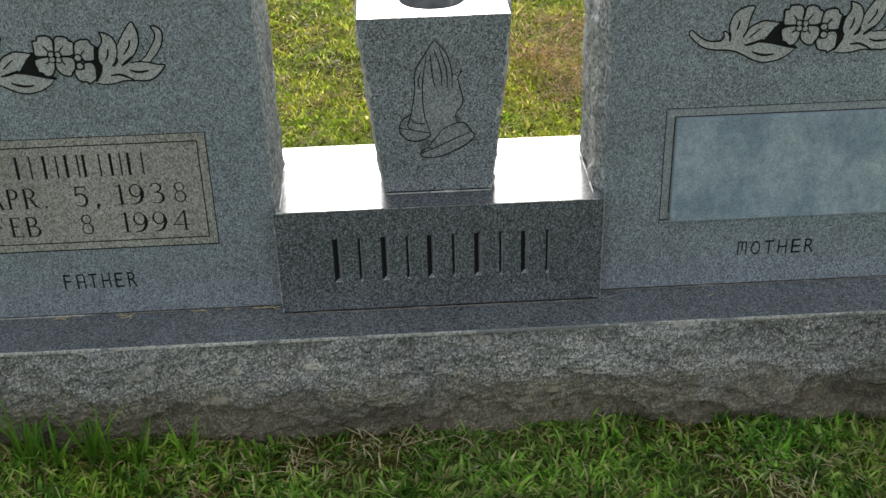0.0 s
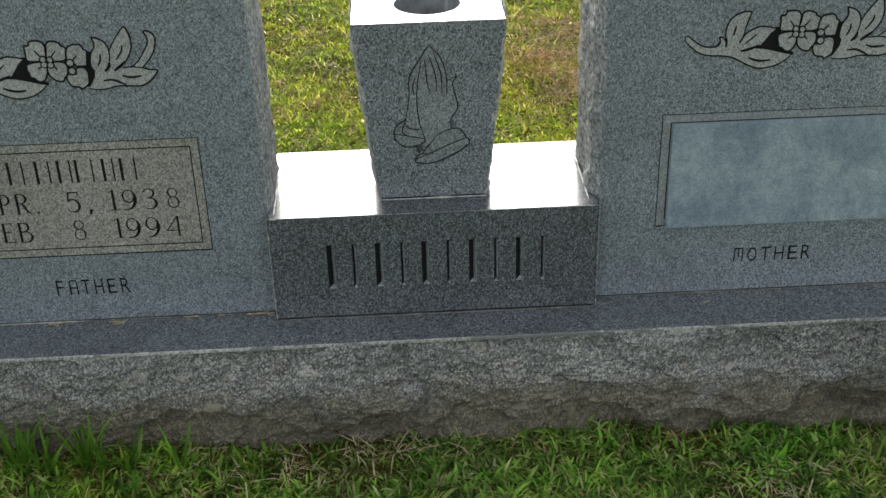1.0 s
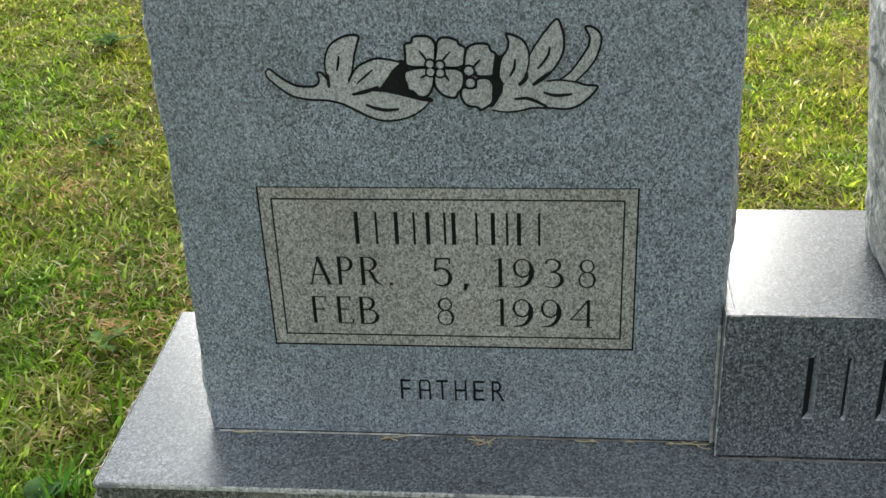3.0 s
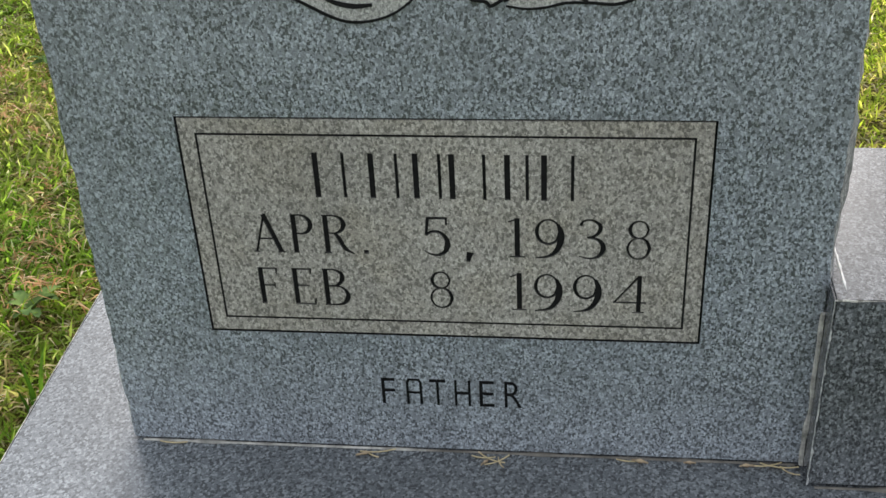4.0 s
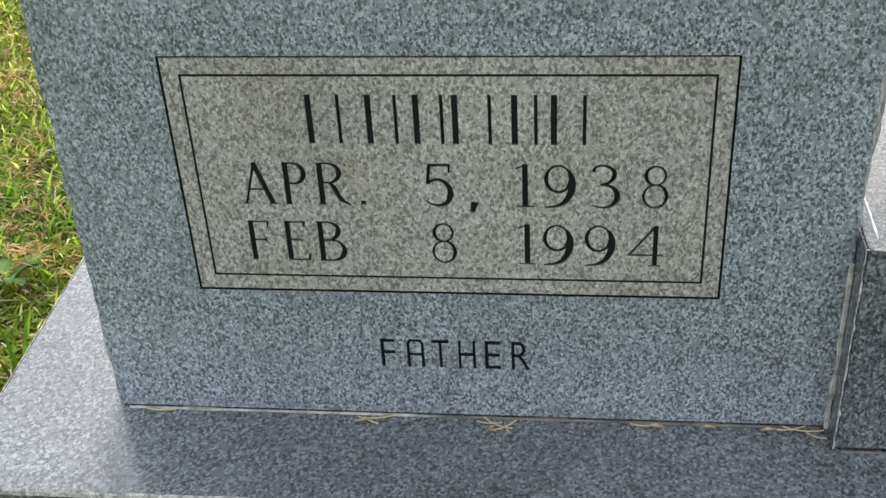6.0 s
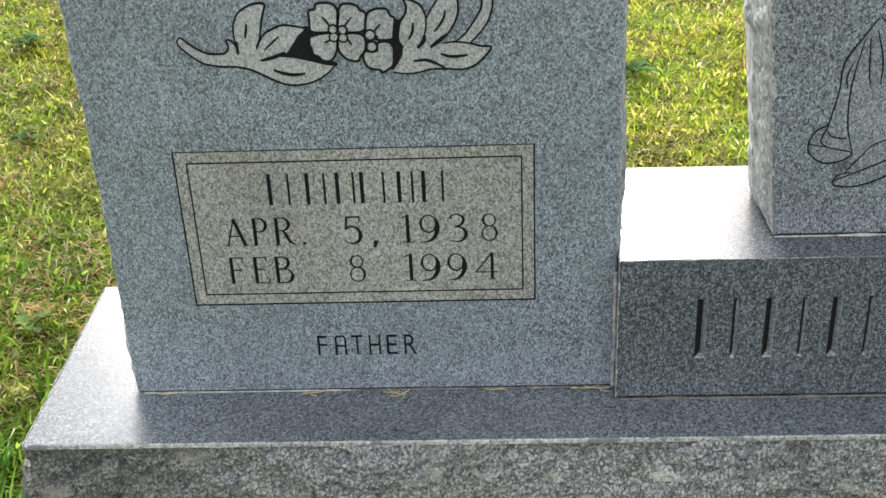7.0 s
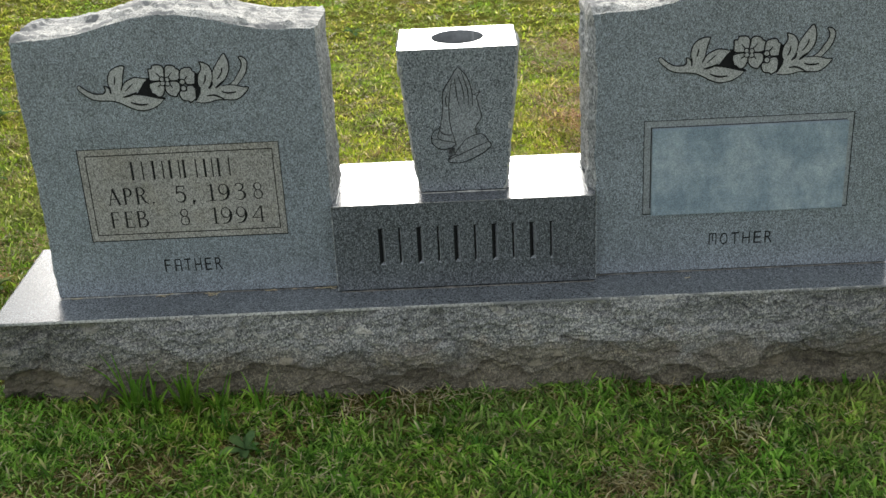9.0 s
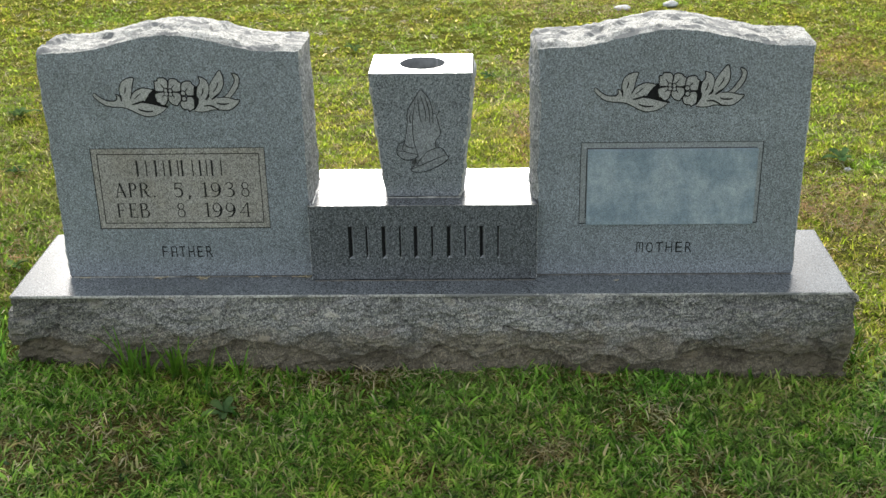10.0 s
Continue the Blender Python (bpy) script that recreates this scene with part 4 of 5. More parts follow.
def make_block():
    block = thing("name_block", (0, 0, 0), "low grey granite block between the two tablets", "gravestone block")
    bars = [rect(x + k, x + k + w, 0.2245, 0.301) for x in (-0.171, -0.0975, -0.027, 0.0455, 0.1175) for k, w in ((0.0, 0.0115), (0.0385, 0.0055))]
    z0 = BASE_TOP + 0.003
    v, body, cut = cut_sheet(rect(CX0, CX1, z0, CZ1), [[b] for b in bars])
    bm = bmesh.new()
    made = add_flat(bm, v, body, CY0)
    corner = {}
    for w in made.values():
        for kx, x in enumerate((CX0, CX1)):
            for kz, z in enumerate((z0, CZ1)):
                if abs(w.co.x - x) < 1e-5 and abs(w.co.z - z) < 1e-5:
                    corner[kx, kz] = w
    back = {k: bm.verts.new((w.co.x, CY1, w.co.z)) for k, w in corner.items()}
    order = [(0, 0), (1, 0), (1, 1), (0, 1)]
    for a, b in zip(order, order[1:] + order[:1]):
        bm.faces.new((corner[a], corner[b], back[b], back[a]))
    bm.faces.new([back[k] for k in order])
    bmesh.ops.recalc_face_normals(bm, faces=bm.faces)
    sharp = [e for e in bm.edges if len(e.link_faces) == 2 and e.calc_face_angle() > 1.0]
    bmesh.ops.bevel(bm, geom=sharp, offset=0.0016, segments=2, affect="EDGES")
    part("block_body", bm, deep_polished, block, "polished grey granite body")
    for x0, x1 in ((b[0][0], b[1][0]) for b in bars):
        bm = bmesh.new()
        xm = x0 + (x1 - x0) * 0.62
        za, zb, deep = bars[0][0][1], bars[0][2][1], CY0 + 0.6 * (x1 - x0)
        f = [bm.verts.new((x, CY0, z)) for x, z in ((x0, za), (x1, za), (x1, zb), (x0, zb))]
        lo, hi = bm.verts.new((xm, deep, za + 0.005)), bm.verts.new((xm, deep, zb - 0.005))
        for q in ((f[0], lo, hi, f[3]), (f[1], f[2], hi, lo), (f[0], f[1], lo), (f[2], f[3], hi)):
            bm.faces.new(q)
        # Shade put into colour: left and upper facets black, the other two pale.
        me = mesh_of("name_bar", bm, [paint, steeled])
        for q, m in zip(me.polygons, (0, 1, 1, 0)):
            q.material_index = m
        part("name_bar", me, None, block, "deep V-cut bar, shaded flank coloured black")
    part("chipped_edge", chipped((CX0, CY0, CZ1), (CX1, CY0, CZ1), (0, 1, 0), (0, 0, -1), 0.0014), crown_rock, block, "pale chipped arris")
    for x, sx in ((CX0, 1), (CX1, -1)):
        part("chipped_edge", chipped((x, CY0, z0), (x, CY0, CZ1), (sx, 0, 0), (0, 1, 0), 0.002), sawn, block, "pale chipped arris")
    return block


make_block()


# vase
def make_vase():
    vase = thing("flower_vase", (-0.0045, 0, CZ1), "tapered grey granite flower vase with engraved emblem", "vase")
    zb, zt = 0.003, 0.6345 - CZ1
    lo, hi = (0.0815, 0.022, 0.150), (0.110, 0.012, 0.165)
    N = 64

    def ring(w, y0, y1, z, r):
        """A square ring with one point per step of angle; r rounds the corners a touch."""
        cy, hy = (y0 + y1) / 2, (y1 - y0) / 2
        out = []
        for i in range(N):
            a = 2 * math.pi * i / N
            c, s = math.cos(a), math.sin(a)
            k = 1 / max(abs(c), abs(s))
            out.append((w * c * k, cy + hy * s * k, z))
        return out

    bm = bmesh.new()
    prof = ((lo[0] - 0.001, lo[1] + 0.001, lo[2] - 0.001, zb), (lo[0], lo[1], lo[2], zb + 0.001), (hi[0], hi[1], hi[2], zt - 0.0012), (hi[0] - 0.001, hi[1] + 0.001, hi[2] - 0.001, zt))
    rows = [[bm.verts.new(p) for p in ring(w, y0, y1, z, 0)] for w, y0, y1, z in prof]
    hc = (0.001, 0.0925)
    hole = [[bm.verts.new((hc[0] + r * math.cos(2 * math.pi * i / N), hc[1] + r * math.sin(2 * math.pi * i / N), z)) for i in range(N)]
            for r, z in ((0.0495, zt), (0.0485, zt - 0.0012))]
    rows += hole
    for a, b in zip(rows, rows[1:]):
        for i in range(N):
            j = (i + 1) % N
            bm.faces.new((a[i], a[j], b[j], b[i]))
    bm.faces.new(rows[0][::-1])
    bmesh.ops.recalc_face_normals(bm, faces=bm.faces)
    body = part("vase_body", bm, [vase_polished, sawn], vase, "tapered granite body with polished front")
    for f in body.data.polygons:
        if abs(f.normal.z) < 0.5 and f.normal.y > -0.7:
            f.material_index = 1
    bm, vs = quad_strip([[(hc[0] + r * math.cos(2 * math.pi * i / 40), hc[1] + r * math.sin(2 * math.pi * i / 40), z) for i in range(40)]
                         for r, z in ((0.0484, zt - 0.0012), (0.0484, zt - 0.10), (0.044, zt - 0.108))])
    bm.faces.new(vs[-1])
    bmesh.ops.recalc_face_normals(bm, faces=bm.faces)
    bmesh.ops.reverse_faces(bm, faces=bm.faces)
    part("cored_hole", bm, cup_mat, vase, "round dull hole for flowers")
    for sx in (-1, 1):
        rows = []
        for i in range(41):
            v = i / 40
            w, ya, yb, z = (lo[k] + (hi[k] - lo[k]) * v for k in (0, 1, 2, 2))
            z = zb + (zt - 0.001 - zb) * v
            row = []
            for j in range(27):
                u = j / 26
                e = min(1.0, u / 0.12, (1 - u) / 0.12, v / 0.04 + 0.25, (1 - v) / 0.04 + 0.1)
                p = (sx * w, ya + (yb - ya) * u, z)
                row.append((p[0] + sx * (0.0006 + e * (0.0065 * math.sin(math.pi * u) ** 0.6 + chips(p, 0.05, 0.004, 4.4 * sx))), p[1], z))
            rows.append(row)
        side, _ = quad_strip(rows, closed=False)
        bmesh.ops.recalc_face_normals(side, faces=side.faces)
        if sum(f.normal.x for f in side.faces) * sx < 0:
            bmesh.ops.reverse_faces(side, faces=side.faces)
        part("split_side", side, pale_side, vase, "rough split side of the vase")
        part("chipped_edge", chipped((sx * lo[0], lo[1], zb), (sx * hi[0], hi[1], zt), (-sx, 0, 0), (0, 1, 0), 0.006), crown_rock, vase, "pale chipped arris")
    part("chipped_edge", chipped((-hi[0], hi[1], zt), (hi[0], hi[1], zt), (0, 1, 0), (0, 0, -1), 0.002), crown_rock, vase, "pale chipped arris")
    # engraved emblem on the sloping front: a pointed plain shape over two bands
    slope = Matrix.Translation((0, lo[1], zb)) @ Matrix.Rotation(math.atan2(lo[1] - hi[1], zt - zb), 4, "X")

    def engrave(name, bm, mat, label=""):
        bmesh.ops.transform(bm, matrix=slope, verts=bm.verts)
        return part(name, bm, mat, vase, label)

    dx, dz = 0.0045, -CZ1 - zb
    field = smooth([(dx + x, z + dz) for x, z in ((-0.006, 0.597), (0.016, 0.57), (0.034, 0.545), (0.034, 0.502), (0.024, 0.47), (0.049, 0.448), (0.03, 0.427), (-0.028, 0.414), (-0.014, 0.44),
                                                  (-0.052, 0.444), (-0.056, 0.465), (-0.041, 0.482), (-0.035, 0.54))], 4, True)
    bm = bmesh.new()
    bm.faces.new([bm.verts.new((p.x, -0.0004, p.y)) for p in field])
    bmesh.ops.triangulate(bm, faces=bm.faces)
    engrave("emblem_ground", bm, steeled, "honed plain ground of the emblem")
    strokes = (((-0.006, 0.599), (-0.018, 0.58), (-0.034, 0.552), (-0.036, 0.52), (-0.043, 0.479)), ((-0.017, 0.577), (-0.024, 0.53), (-0.023, 0.485), (-0.014, 0.45)),
               ((-0.012, 0.578), (-0.009, 0.545), (-0.006, 0.527)), ((-0.006, 0.586), (0.003, 0.555), (0.0045, 0.527)), ((0.001, 0.59), (0.011, 0.556), (0.0125, 0.524)), ((-0.026, 0.551), (-0.03, 0.536), (-0.028, 0.524)),
               ((-0.004, 0.599), (0.011, 0.58), (0.019, 0.552), (0.019, 0.522)), ((0.02, 0.544), (0.034, 0.55), (0.028, 0.538), (0.035, 0.502), (0.024, 0.482), (0.025, 0.468)),
               ((-0.006, 0.445), (0.008, 0.46), (0.034, 0.467), (0.046, 0.453), (0.051, 0.441), (0.028, 0.424), (-0.004, 0.411), (-0.029, 0.413), (-0.026, 0.424), (-0.012, 0.428)),
               ((-0.03, 0.418), (-0.006, 0.428), (0.02, 0.44), (0.048, 0.452)), ((-0.02, 0.426), (-0.006, 0.445)),
               ((-0.042, 0.484), (-0.056, 0.474), (-0.06, 0.455), (-0.045, 0.44), (-0.026, 0.441), (-0.014, 0.45), (-0.03, 0.455), (-0.06, 0.462)),
               ((-0.043, 0.48), (-0.048, 0.465), (-0.04, 0.457)), ((-0.043, 0.478), (-0.037, 0.47), (-0.022, 0.467)))
    for s in strokes:
        engrave("engraved_line", ribbon([(dx + x, z + dz) for x, z in s], 0.0017, -0.0008, n=6), paint)
    return vase


make_vase()


# joints
def joint(x0, x1, y, z, seed, mat):
    """A bead of setting compound, broken along its length, as one thing."""
    bead = thing("joint_bead", (x0, y, z), "thin worn line of setting compound", "sealant", "joint beads")
    rings = []
    n = max(4, int((x1 - x0) / 0.006))
    for i in range(n + 1):
        x = (x1 - x0) * i / n
        r = 0.0011 + 0.0026 * max(0, noise.noise(Vector((x * 26 + seed, seed, 0))) - 0.05) + 0.0006 * max(0, noise.noise(Vector((x * 140, seed, 2))))
        rings.append([(x, -r * math.cos(a), r * math.sin(a) + 0.0004) for a in (0, 1.05, 2.1, 3.14, 4.3, 5.3)])
    bm, vs = quad_strip(rings)
    part("bead", bm, mat, bead)


joint(-0.803, -0.56, -0.0005, BASE_TOP, 1.0, mid_sealant)
joint(-0.56, -0.262, -0.0005, BASE_TOP, 2.0, old_sealant)
joint(0.245, 0.806, -0.0005, BASE_TOP, 5.0, old_sealant)
joint(-0.25, 0.24, CY0 - 0.0005, BASE_TOP, 9.0, old_sealant)
joint(-0.085, 0.076, 0.0215, CZ1, 13.0, sealant)


def upright_joint(x, y, z0, z1, seed):
    """A ragged bead of setting compound up the gap between block and tablet."""
    bead = thing("joint_bead", (x, y, z0), "pale ragged bead of setting compound in the gap", "sealant", "joint beads")
    rings = []
    n = int((z1 - z0) / 0.004)
    for i in range(n + 1):
        z = (z1 - z0) * i / n
        r = 0.0015 + 0.002 * max(0, noise.noise(Vector((z * 40 + seed, seed, 0))) + 0.2)
        rings.append([(r * math.cos(a) + 0.0012 * noise.noise(Vector((z * 25, seed, 3))), -r * math.sin(a), z) for a in (0, 1.05, 2.1, 3.14, 4.2, 5.2)])
    bm, vs = quad_strip(rings)
    bm.faces.new(vs[-1])
    bmesh.ops.recalc_face_normals(bm, faces=bm.faces)
    part("bead", bm, sealant, bead)


upright_joint(-0.2573, -0.0015, BASE_TOP + 0.002, 0.322, 3.0)
upright_joint(0.2418, -0.0015, BASE_TOP + 0.002, 0.345, 8.0)


def top_caulk(x, y0, y1, seed, sx):
    """A lumpy white bead along the top of the block where it meets a tablet."""
    bead = thing("joint_bead", (x, y0, CZ1), "lumpy white bead of caulk along the block top", "sealant", "joint beads")
    rings = []
    n = int((y1 - y0) / 0.003)
    for i in range(n + 1):
        y = (y1 - y0) * i / n
        r = 0.0009 + 0.0042 * max(0, noise.noise(Vector((y * 34 + seed, seed, 0))) + 0.02) + 0.001 * noise.noise(Vector((y * 150, seed, 2)))
        r = max(r, 0.0004) * min(1.0, 0.3 + 12 * min(i, n - i) / n)
        rings.append([(sx * (0.001 + r * math.cos(a)), y, r * math.sin(a) * 1.2) for a in (-0.3, 0.5, 1.2, 1.9, 2.6, 3.4)])
    bm, vs = quad_strip(rings)
    for ring in (vs[0], vs[-1]):
        bm.faces.new(ring)
    bmesh.ops.recalc_face_normals(bm, faces=bm.faces)
    for f in bm.faces:
        f.smooth = True
    part("bead", bm, caulk, bead)


top_caulk(CX1 - 0.0125, -0.005, 0.19, 5.0, -1)
top_caulk(CX0 + 0.0085, -0.012, 0.12, 2.0, 1)


# ---- lawn ----
def sward(x, y):
    """Where the sward is thin: 0 to 1 over the lawn, in patches a hand to an arm wide."""
    v = (np.sin(5.1 * x + 2.3 * y + 0.6) + np.sin(-3.7 * x + 6.3 * y + 2.1) + np.sin(11.3 * x + 4.1 * y + 4.0) + np.sin(6.9 * x - 12.7 * y + 1.2)
         + 0.8 * np.sin(23.0 * x + 9.0 * y) + 0.8 * np.sin(-13.0 * x + 27.0 * y + 3.0))
    for cx, cy, rx, ry in ((0.46, 1.56, 0.2, 0.3), (0.37, 1.2, 0.12, 0.1), (0.58, 2.15, 0.3, 0.25), (1.27, 1.3, 0.16, 0.3), (1.3, 3.3, 0.5, 0.35), (-0.27, 1.5, 0.12, 0.1), (1.0, 0.24, 0.08, 0.1), (-0.98, 0.02, 0.05, 0.06), (-1.3, 0.5, 0.15, 0.12)):
        v = v + 3.0 * np.exp(-(((x - cx) / rx) ** 2 + ((y - cy) / ry) ** 2))
    bare = 1.3 * np.exp(-(((x + 0.36) / 0.1) ** 2 + ((y + 0.29) / 0.05) ** 2)) + 1.3 * np.exp(-(((x - 0.27) / 0.06) ** 2 + ((y + 0.446) / 0.035) ** 2))
    return np.clip((v - 0.3) / 1.6 + bare, 0, 1)


def blades(name, count, box, rng, length=(0.014, 0.05), width=(0.0014, 0.0036), lean=(0.55, 1.6), mat=grass_mat, hole=True, keep=0.0, fine=False, fade=0.0, rise=0.0, skip=None):
    """A sheet of many curved, tapering blades rooted in the box x0, x1, y0, y1."""
    x0, x1, y0, y1 = box
    plants = max(1, count // 7)
    pick = rng.integers(0, plants, count)
    px0, py0, size = rng.uniform(x0, x1, plants), rng.uniform(y0, y1, plants), rng.uniform(0.55, 1.25, plants) * (1 + 0.35 * (rng.random(plants) < 0.08))
    px0, py0 = px0[pick], py0[pick]
    bx, by = px0 + rng.normal(0, 0.007, count), py0 + rng.normal(0, 0.007, count)
    out, size = np.arctan2(by - py0, bx - px0), size[pick]
    if hole:
        ok = ~((bx > BX0 - 0.004) & (bx < BX1 + 0.004) & (by > BY0 + 0.004) & (by < BY1 + 0.0))
        bx, by, out, size = bx[ok], by[ok], out[ok], size[ok]
    if skip:
        ok = ~((bx > skip[0]) & (bx < skip[1]) & (by > skip[2]) & (by < skip[3]))
        bx, by, out, size = bx[ok], by[ok], out[ok], size[ok]
    if fade:
        rim = np.minimum(np.minimum(bx - x0, x1 - bx), np.minimum(by - y0, y1 - by)) / fade
        ok = rng.random(len(bx)) < rim
        bx, by, out, size = bx[ok], by[ok], out[ok], size[ok]
    if keep:
        ok = rng.random(len(bx)) > keep * sward(bx, by)
        bx, by, out, size = bx[ok], by[ok], out[ok], size[ok]
    n = len(bx)
    bz = np.array([ground_z(x, y) for x, y in zip(bx, by)]) - 0.003 + rng.uniform(0, 1, n) * rise
    ln, wd = rng.uniform(*length, n) * size, rng.uniform(*width, n) * (1 + 0.7 * (rng.random(n) < 0.18))
    head, tip = out + rng.normal(0, 0.6, n), rng.uniform(*lean, n)
    spin = head + np.pi / 2 + rng.normal(0, 0.5, n)
    dx, dy = np.cos(head), np.sin(head)
    wx, wy = np.cos(spin), np.sin(spin)
    steps = ((0.0, 0.8, 0.3), (0.36, 1.0, 0.5), (0.34, 0.8, 1.0), (0.3, 0.0, 1.45)) if fine else ((0.0, 0.85, 0.35), (0.5, 1.0, 0.6), (0.5, 0.0, 1.25))
    k1 = 2 * len(steps) - 1
    vert = np.zeros((n, k1, 3), np.float32)
    px, pz = np.zeros(n), np.zeros(n)
    for k, (step, w, bow) in enumerate(steps):
        ang = tip * bow
        px, pz = px + ln * step * np.sin(ang), pz + ln * step * np.cos(ang)
        c = np.stack([bx + dx * px, by + dy * px, bz + np.maximum(pz, 0.004)], 1)
        h = np.stack([wx * wd * w / 2, wy * wd * w / 2, np.zeros(n)], 1)
        if k < len(steps) - 1:
            vert[:, 2 * k], vert[:, 2 * k + 1] = c - h, c + h
        else:
            vert[:, 2 * k] = c
    idx = np.array([0, 1, 3, 2, 2, 3, 5, 4, 4, 5, 6] if fine else [0, 1, 3, 2, 2, 3, 4])
    loops = (np.arange(n)[:, None] * k1 + idx[None]).ravel().astype(np.int32)
    starts = (np.arange(n)[:, None] * len(idx) + np.array([0, 4, 8] if fine else [0, 4])[None]).ravel().astype(np.int32)
    me = bpy.data.meshes.new(name)
    me.vertices.add(n * k1)
    me.vertices.foreach_set("co", vert.ravel())
    me.loops.add(len(loops))
    me.loops.foreach_set("vertex_index", loops)
    me.polygons.add(len(starts))
    me.polygons.foreach_set("loop_start", starts)
    me.update(calc_edges=True)
    me.polygons.foreach_set("use_smooth", np.ones(len(starts), bool))
    me.materials.append(mat)
    return new(name, me)


rng = np.random.default_rng(7)
GREEN = "tangled green lawn grass with dry stems"
SUNNY = "yellow-green lawn grass mixed with straw"
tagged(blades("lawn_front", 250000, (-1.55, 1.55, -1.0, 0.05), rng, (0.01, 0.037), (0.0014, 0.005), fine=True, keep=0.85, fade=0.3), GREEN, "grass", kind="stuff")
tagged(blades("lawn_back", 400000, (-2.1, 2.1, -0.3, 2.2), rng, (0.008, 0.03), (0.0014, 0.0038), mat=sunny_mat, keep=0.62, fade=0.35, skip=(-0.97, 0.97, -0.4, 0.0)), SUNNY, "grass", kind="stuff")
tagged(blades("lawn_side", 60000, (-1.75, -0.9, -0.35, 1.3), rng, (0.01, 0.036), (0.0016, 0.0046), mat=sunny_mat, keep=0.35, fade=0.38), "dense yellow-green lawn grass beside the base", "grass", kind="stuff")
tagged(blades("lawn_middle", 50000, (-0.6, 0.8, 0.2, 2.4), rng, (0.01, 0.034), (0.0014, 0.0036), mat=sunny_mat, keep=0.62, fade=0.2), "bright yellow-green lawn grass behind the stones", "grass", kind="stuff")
tagged(blades("lawn_far", 190000, (-3.2, 3.2, 1.6, 4.8), rng, (0.01, 0.034), (0.0024, 0.005), (0.8, 1.7), mat=sunny_mat, fade=0.6), SUNNY, "grass", kind="stuff")
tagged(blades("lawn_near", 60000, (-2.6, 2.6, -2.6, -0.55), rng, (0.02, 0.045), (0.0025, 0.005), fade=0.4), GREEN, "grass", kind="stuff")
tagged(blades("lawn_edge", 45000, (-4.0, 4.0, -3.6, 0.2), rng, (0.02, 0.05), (0.004, 0.007), fade=0.8, skip=(-1.35, 1.35, -0.9, 1.9)), GREEN, "grass", kind="stuff")
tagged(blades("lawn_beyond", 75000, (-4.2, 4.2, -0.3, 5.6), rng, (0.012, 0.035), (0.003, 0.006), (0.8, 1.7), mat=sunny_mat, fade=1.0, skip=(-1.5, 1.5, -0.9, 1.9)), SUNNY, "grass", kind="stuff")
tagged(blades("thatch", 120000, (-2.0, 2.0, -1.0, 2.6), rng, (0.012, 0.045), (0.0012, 0.0028), (1.2, 1.6), thatch_mat, fade=0.4), "brown and straw-coloured thatch between the blades", "dry grass", kind="stuff")
tagged(blades("dry_stems", 21000, (-2.7, 2.7, -1.3, 4.2), rng, (0.02, 0.055), (0.001, 0.0019), (1.5, 2.3), straw_mat, fade=0.5), "pale dry grass stems lying on the lawn", "dry grass", kind="stuff")
STRAW = "loose tangle of pale dead straw on the lawn"
BROWN = "patch of dead brown grass in the lawn"
for x, y, rx, ry, n, mat, label in ((-0.32, -0.16, 0.12, 0.05, 120, straw_mat, STRAW), (-0.33, -0.375, 0.12, 0.06, 90, straw_mat, STRAW), (-0.05, -0.125, 0.14, 0.03, 70, straw_mat, STRAW),
                                    (0.52, -0.235, 0.16, 0.06, 90, straw_mat, STRAW), (-0.9, -0.23, 0.1, 0.06, 50, straw_mat, STRAW), (0.88, -0.35, 0.12, 0.06, 45, straw_mat, STRAW),
                                    (0.267, -0.446, 0.075, 0.045, 420, thatch_mat, BROWN), (0.43, 1.5, 0.24, 0.36, 9000, russet_mat, BROWN), (0.5, 2.2, 0.36, 0.3, 7000, russet_mat, BROWN),
                                    (0.56, 3.35, 0.4, 0.3, 3500, russet_mat, BROWN), (1.55, 2.6, 0.4, 0.5, 6000, russet_mat, BROWN), (1.18, 0.9, 0.2, 0.25, 3000, russet_mat, BROWN), (-1.12, 0.55, 0.14, 0.2, 1200, russet_mat, BROWN),
                                    (-1.35, 0.95, 0.16, 0.18, 1200, russet_mat, BROWN)):
    long = (0.015, 0.07) if mat == straw_mat else (0.012, 0.04)
    tagged(blades("dead_grass", n, (x - rx, x + rx, y - ry, y + ry), rng, long, (0.001, 0.0018), (1.9, 2.5) if mat == straw_mat else (1.35, 1.62), mat, fade=0.7 * min(rx, ry), rise=0.018 if mat == straw_mat else 0.028), label, "dry grass", kind="stuff")


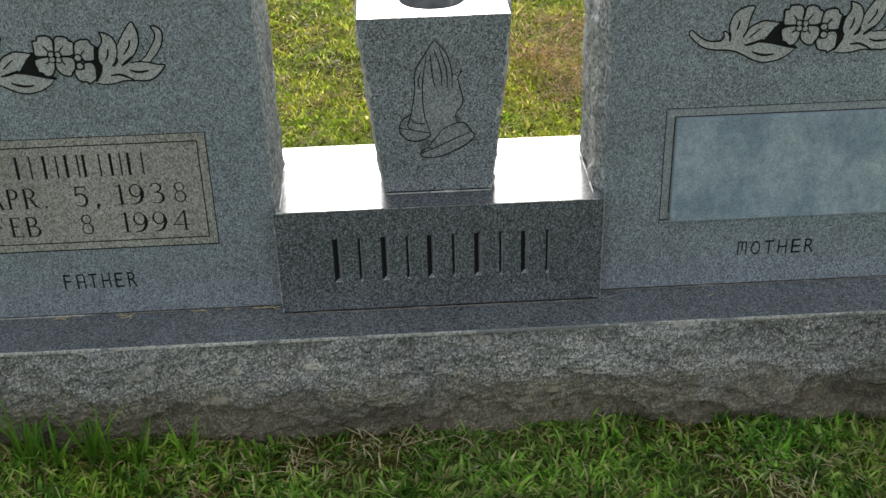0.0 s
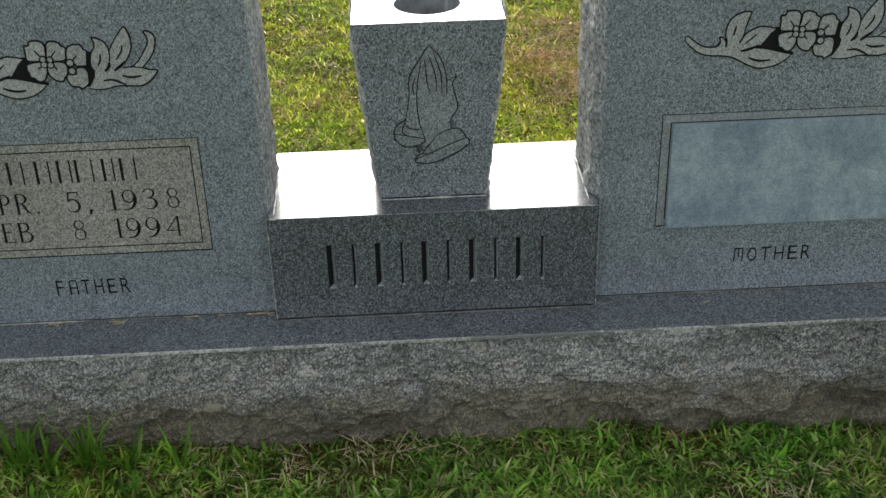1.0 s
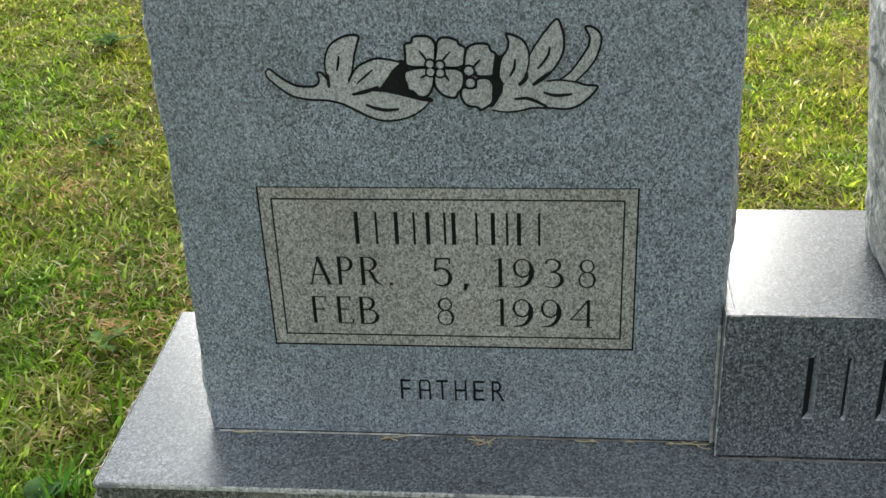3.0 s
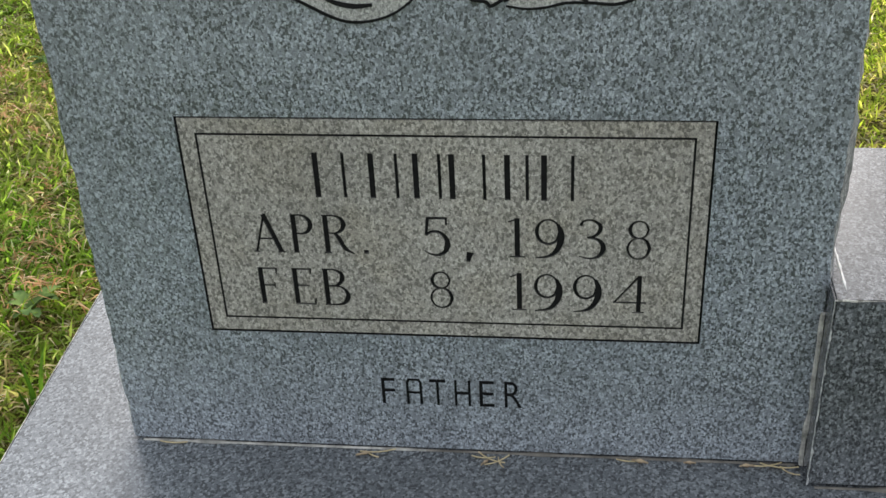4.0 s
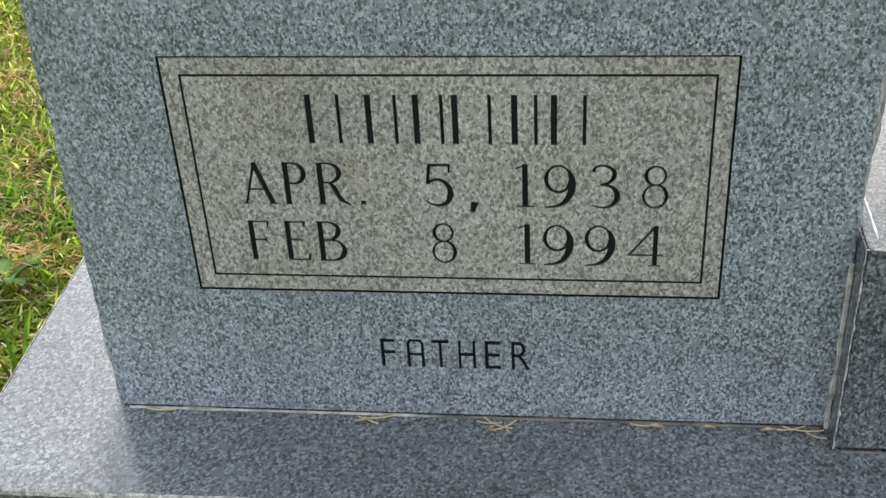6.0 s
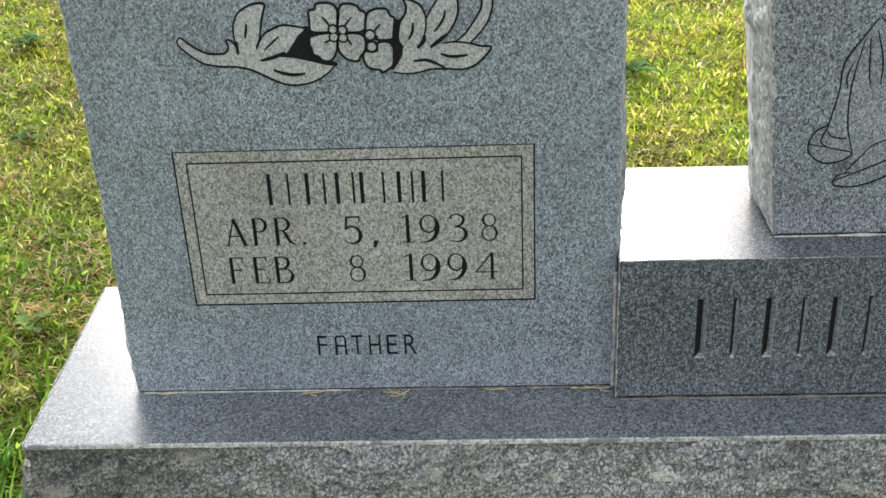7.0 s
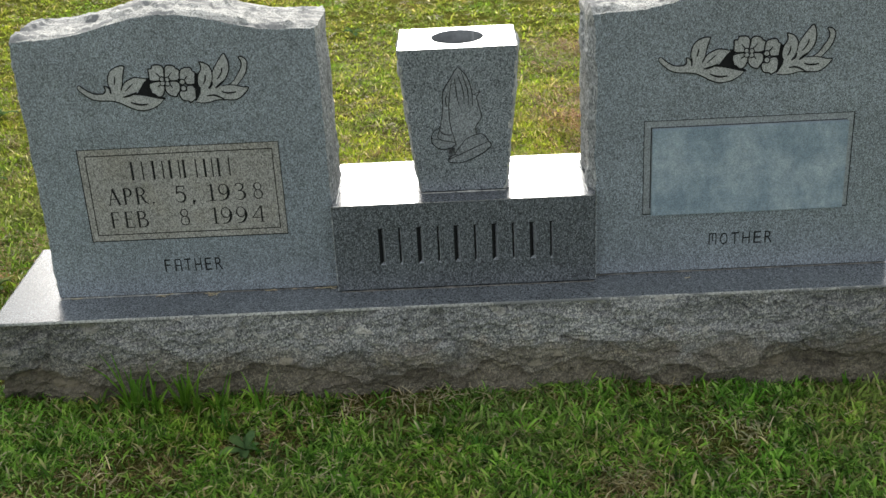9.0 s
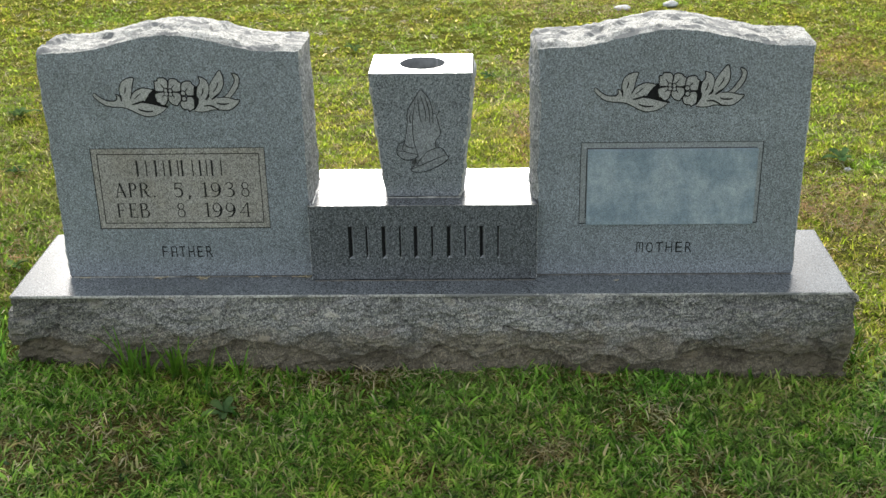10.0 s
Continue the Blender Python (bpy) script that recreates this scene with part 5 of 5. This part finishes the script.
def tuft(x, y, count, tall, label="tuft of tall fresh green grass blades"):
    """A clump of longer, broader blades from one root."""
    z = ground_z(x, y) - 0.004
    bm = bmesh.new()
    for _ in range(count):
        a, ln, w = rng.uniform(0, 2 * math.pi), tall * rng.uniform(0.6, 1.1), rng.uniform(0.004, 0.0075)
        d, n = Vector((math.cos(a), math.sin(a), 0)), Vector((-math.sin(a), math.cos(a), 0))
        root = d * rng.uniform(0, 0.012) + n * rng.uniform(-0.01, 0.01)
        tip = rng.uniform(0.25, 1.0)
        p, rows = root.copy(), []
        for k in range(6):
            s = k / 5
            ww = w / 2 * (0.7 + 0.6 * s) * (1 - s ** 2.2)
            if k < 5:
                rows.append((bm.verts.new(p - n * ww), bm.verts.new(p - Vector((0, 0, ww * 0.35))), bm.verts.new(p + n * ww)))
            else:
                rows.append((bm.verts.new(p),))
            ang = tip * (0.3 + 1.3 * s)
            p = p + (d * math.sin(ang) + Vector((0, 0, math.cos(ang)))) * ln / 5
        for r, q in zip(rows, rows[1:]):
            for c in (0, 1):
                bm.faces.new((r[c], r[c + 1], q[c + 1], q[c]) if len(q) == 3 else (r[c], r[c + 1], q[0]))
    for f in bm.faces:
        f.smooth = True
    ob = new("grass_tuft", mesh_of("grass_tuft", bm, tuft_mat if y < -0.15 else fresh_mat))
    ob.location = (x, y, z)
    tagged(ob, label, "grass tuft", "grass tufts")


fresh_mat = blade_material("fresh_tuft_blades", ((0.0, (0.06, 0.16, 0.018)), (0.7, (0.12, 0.26, 0.028)), (1.0, (0.17, 0.31, 0.045))), 0.4, 0.1, 0.0)
tuft_mat = blade_material("tuft_blades", ((0.0, (0.04, 0.12, 0.018)), (0.7, (0.07, 0.18, 0.028)), (1.0, (0.1, 0.21, 0.04))), 0.4, 0.1, 0.0)
for x, y, c, h in ((-0.66, -0.14, 18, 0.135), (-0.62, -0.145, 12, 0.1), (-0.56, -0.145, 16, 0.125), (-0.53, -0.15, 10, 0.09), (-0.49, -0.15, 9, 0.08), (-0.415, -0.15, 10, 0.09), (-0.31, -0.15, 7, 0.07), (-0.18, -0.14, 6, 0.05), (0.02, -0.135, 5, 0.035), (0.33, -0.14, 7, 0.035),
                   (0.55, -0.15, 7, 0.035), (0.72, -0.13, 8, 0.04), (-0.99, -0.06, 14, 0.1), (-1.03, 0.02, 12, 0.09), (-0.96, -0.12, 9, 0.08), (0.97, -0.02, 10, 0.08), (1.0, 0.1, 10, 0.08),
                   (-0.2, 0.29, 10, 0.1), (-0.14, 0.31, 9, 0.09), (0.15, 0.29, 10, 0.1), (0.21, 0.32, 8, 0.09), (-0.05, 0.35, 8, 0.08), (-1.02, 0.22, 9, 0.07), (-0.47, -0.22, 10, 0.06), (-0.38, -0.3, 9, 0.05), (0.0, -0.3, 8, 0.045), (-1.07, -0.03, 13, 0.075), (-1.12, 0.03, 12, 0.07), (-1.05, 0.07, 10, 0.06)):
    tuft(x, y, c, h)


def make_weed():
    """A flat rosette of broad lobed leaves."""
    weed = thing("broadleaf_weed", (0, 0, 0), "low broadleaf weed rosette growing in the lawn", "weed", "weeds in the lawn")
    bm = bmesh.new()
    rows = []
    for k in range(9):
        s = k / 8
        w = 0.02 * (math.sin(math.pi * min(1, s * 1.02)) ** 0.7) * (0.35 + 0.75 * s) * (1 + 0.22 * math.cos(7 * s * math.pi)) + 0.0012 * (1 - s)
        z = 0.03 * math.sin(s * 2.1) - 0.008 * s * s
        rows.append([bm.verts.new(c) for c in ((0.085 * s, -w, z + 0.004), (0.085 * s, 0, z), (0.085 * s, w, z + 0.004))])
    for a, b in zip(rows, rows[1:]):
        for i in (0, 1):
            bm.faces.new((a[i], b[i], b[i + 1], a[i + 1]))
    for f in bm.faces:
        f.smooth = True
    me = mesh_of("leaf", bm, weed_mat)
    for i in range(11):
        leaf = part("leaf", me, None, weed)
        leaf.matrix_basis = pose(0, 0, 0.002 * (i % 3), rng.uniform(-15, 15), rng.uniform(-14, 8), 360 / 11 * i * 1.9) @ Matrix.Scale(rng.uniform(0.4, 0.85), 4)
    return weed


weed = make_weed()
for i, (x, y, k) in enumerate(((1.284, 1.283, 1.2), (0.621, 1.925, 0.9), (-0.42, 2.61, 1.1), (-0.078, 1.44, 1.2), (-1.53, 1.68, 1.3), (-1.10, 0.39, 0.9), (-1.06, 0.02, 1.25), (-1.0, -0.07, 1.0), (-0.42, -0.29, 0.9), (0.15, 2.2, 0.8),
                               (1.0, 2.6, 1.1), (-1.35, 1.1, 0.9))):
    m = pose(x, y, ground_z(x, y) + 0.006, 0, 0, 47 * i)
    if i == 0:
        weed.matrix_basis = m
        w = weed
    else:
        w = copy_thing(weed, m)
    w.scale = (0.8 * k, 0.8 * k, 0.8 * k)


# bits of straw and leaf caught on the base
def straw(x, y, z, length, turn, lift=0.0):
    bm, vs = quad_strip([[(length * (s - 0.5), 0.0006 * math.cos(a) + 0.25 * length * (s - 0.5) ** 2, 0.0009 + 0.0006 * math.sin(a) + lift * s * s) for a in (0.5, 1.6, 2.6, 3.7, 4.7, 5.8)] for s in (0, 0.25, 0.5, 0.75, 1)])
    ob = new("straw_stem", mesh_of("straw_stem", bm, straw_mat))
    ob.matrix_basis = pose(x, y, z, 0, 0, turn)
    tagged(ob, "short pale straw stem lying on the granite base", "straw", "straw on the base")


for x, y, l, a, up in ((-0.600, -0.006, 0.03, 4, 0.002), (-0.605, -0.009, 0.014, -30, 0), (-0.506, -0.010, 0.028, -35, 0.004), (-0.500, -0.012, 0.022, 25, 0.003), (-0.512, -0.008, 0.02, -8, 0.002),
                       (-0.498, -0.014, 0.016, -70, 0.003), (-0.394, -0.005, 0.02, -6, 0.001), (-0.275, -0.006, 0.03, -14, 0.004), (-0.283, -0.004, 0.022, 8, 0.002), (-0.268, -0.012, 0.02, -50, 0.006),
                       (-0.776, -0.004, 0.024, 0, 0.0), (0.42, -0.03, 0.012, 20, 0.0)):
    straw(x, y, BASE_TOP + 0.0002, l, a, up)


def dead_bit(x, y, size, turn):
    bm = bmesh.new()
    n = 10
    rows = [[bm.verts.new((size * (s / n - 0.5), k * size * (0.13 + 0.05 * math.sin(9 * x + s)) * math.sin(math.pi * s / n) ** 0.8, 0.001 + abs(k) * size * 0.09 + zz)) for k in (-1, 0, 1)] for zz in (0, 0.0006) for s in range(n + 1)]
    for h in (0, n + 1):
        for a, b in zip(rows[h:h + n], rows[h + 1:h + n + 1]):
            for i in (0, 1):
                bm.faces.new((a[i], b[i], b[i + 1], a[i + 1]))
    ob = new("dead_leaf", mesh_of("dead_leaf", bm, dead_leaf))
    ob.matrix_basis = pose(x, y, BASE_TOP + 0.0004, 0, 0, turn)
    tagged(ob, "small curled brown leaf against the tablet foot", "leaf", "leaf scraps on the base")


for x, y, k, a in ((-0.612, -0.010, 0.012, 20), (-0.385, -0.006, 0.014, -10), (-0.30, -0.006, 0.012, 5), (-0.345, -0.005, 0.010, 0), (-0.51, -0.014, 0.010, 50)):
    dead_bit(x, y, k, a)


# pale stones lying in the lawn
def stone(x, y, size, flat):
    bm = bmesh.new()
    bmesh.ops.create_icosphere(bm, subdivisions=3, radius=size)
    for v in bm.verts:
        v.co *= 1 + 0.25 * noise.noise(v.co / size * 1.3 + Vector((x, y, 0)))
        v.co.z *= flat
    ob = new("field_stone", mesh_of("field_stone", bm, sawn))
    ob.location = (x, y, ground_z(x, y) + size * flat * 0.55)
    tagged(ob, "small pale stone half sunk in the grass", "stone", "stones in the lawn")


stone(0.80, 3.4, 0.04, 0.3)
stone(1.04, 3.46, 0.036, 0.45)
stone(1.285, 1.21, 0.011, 0.6)
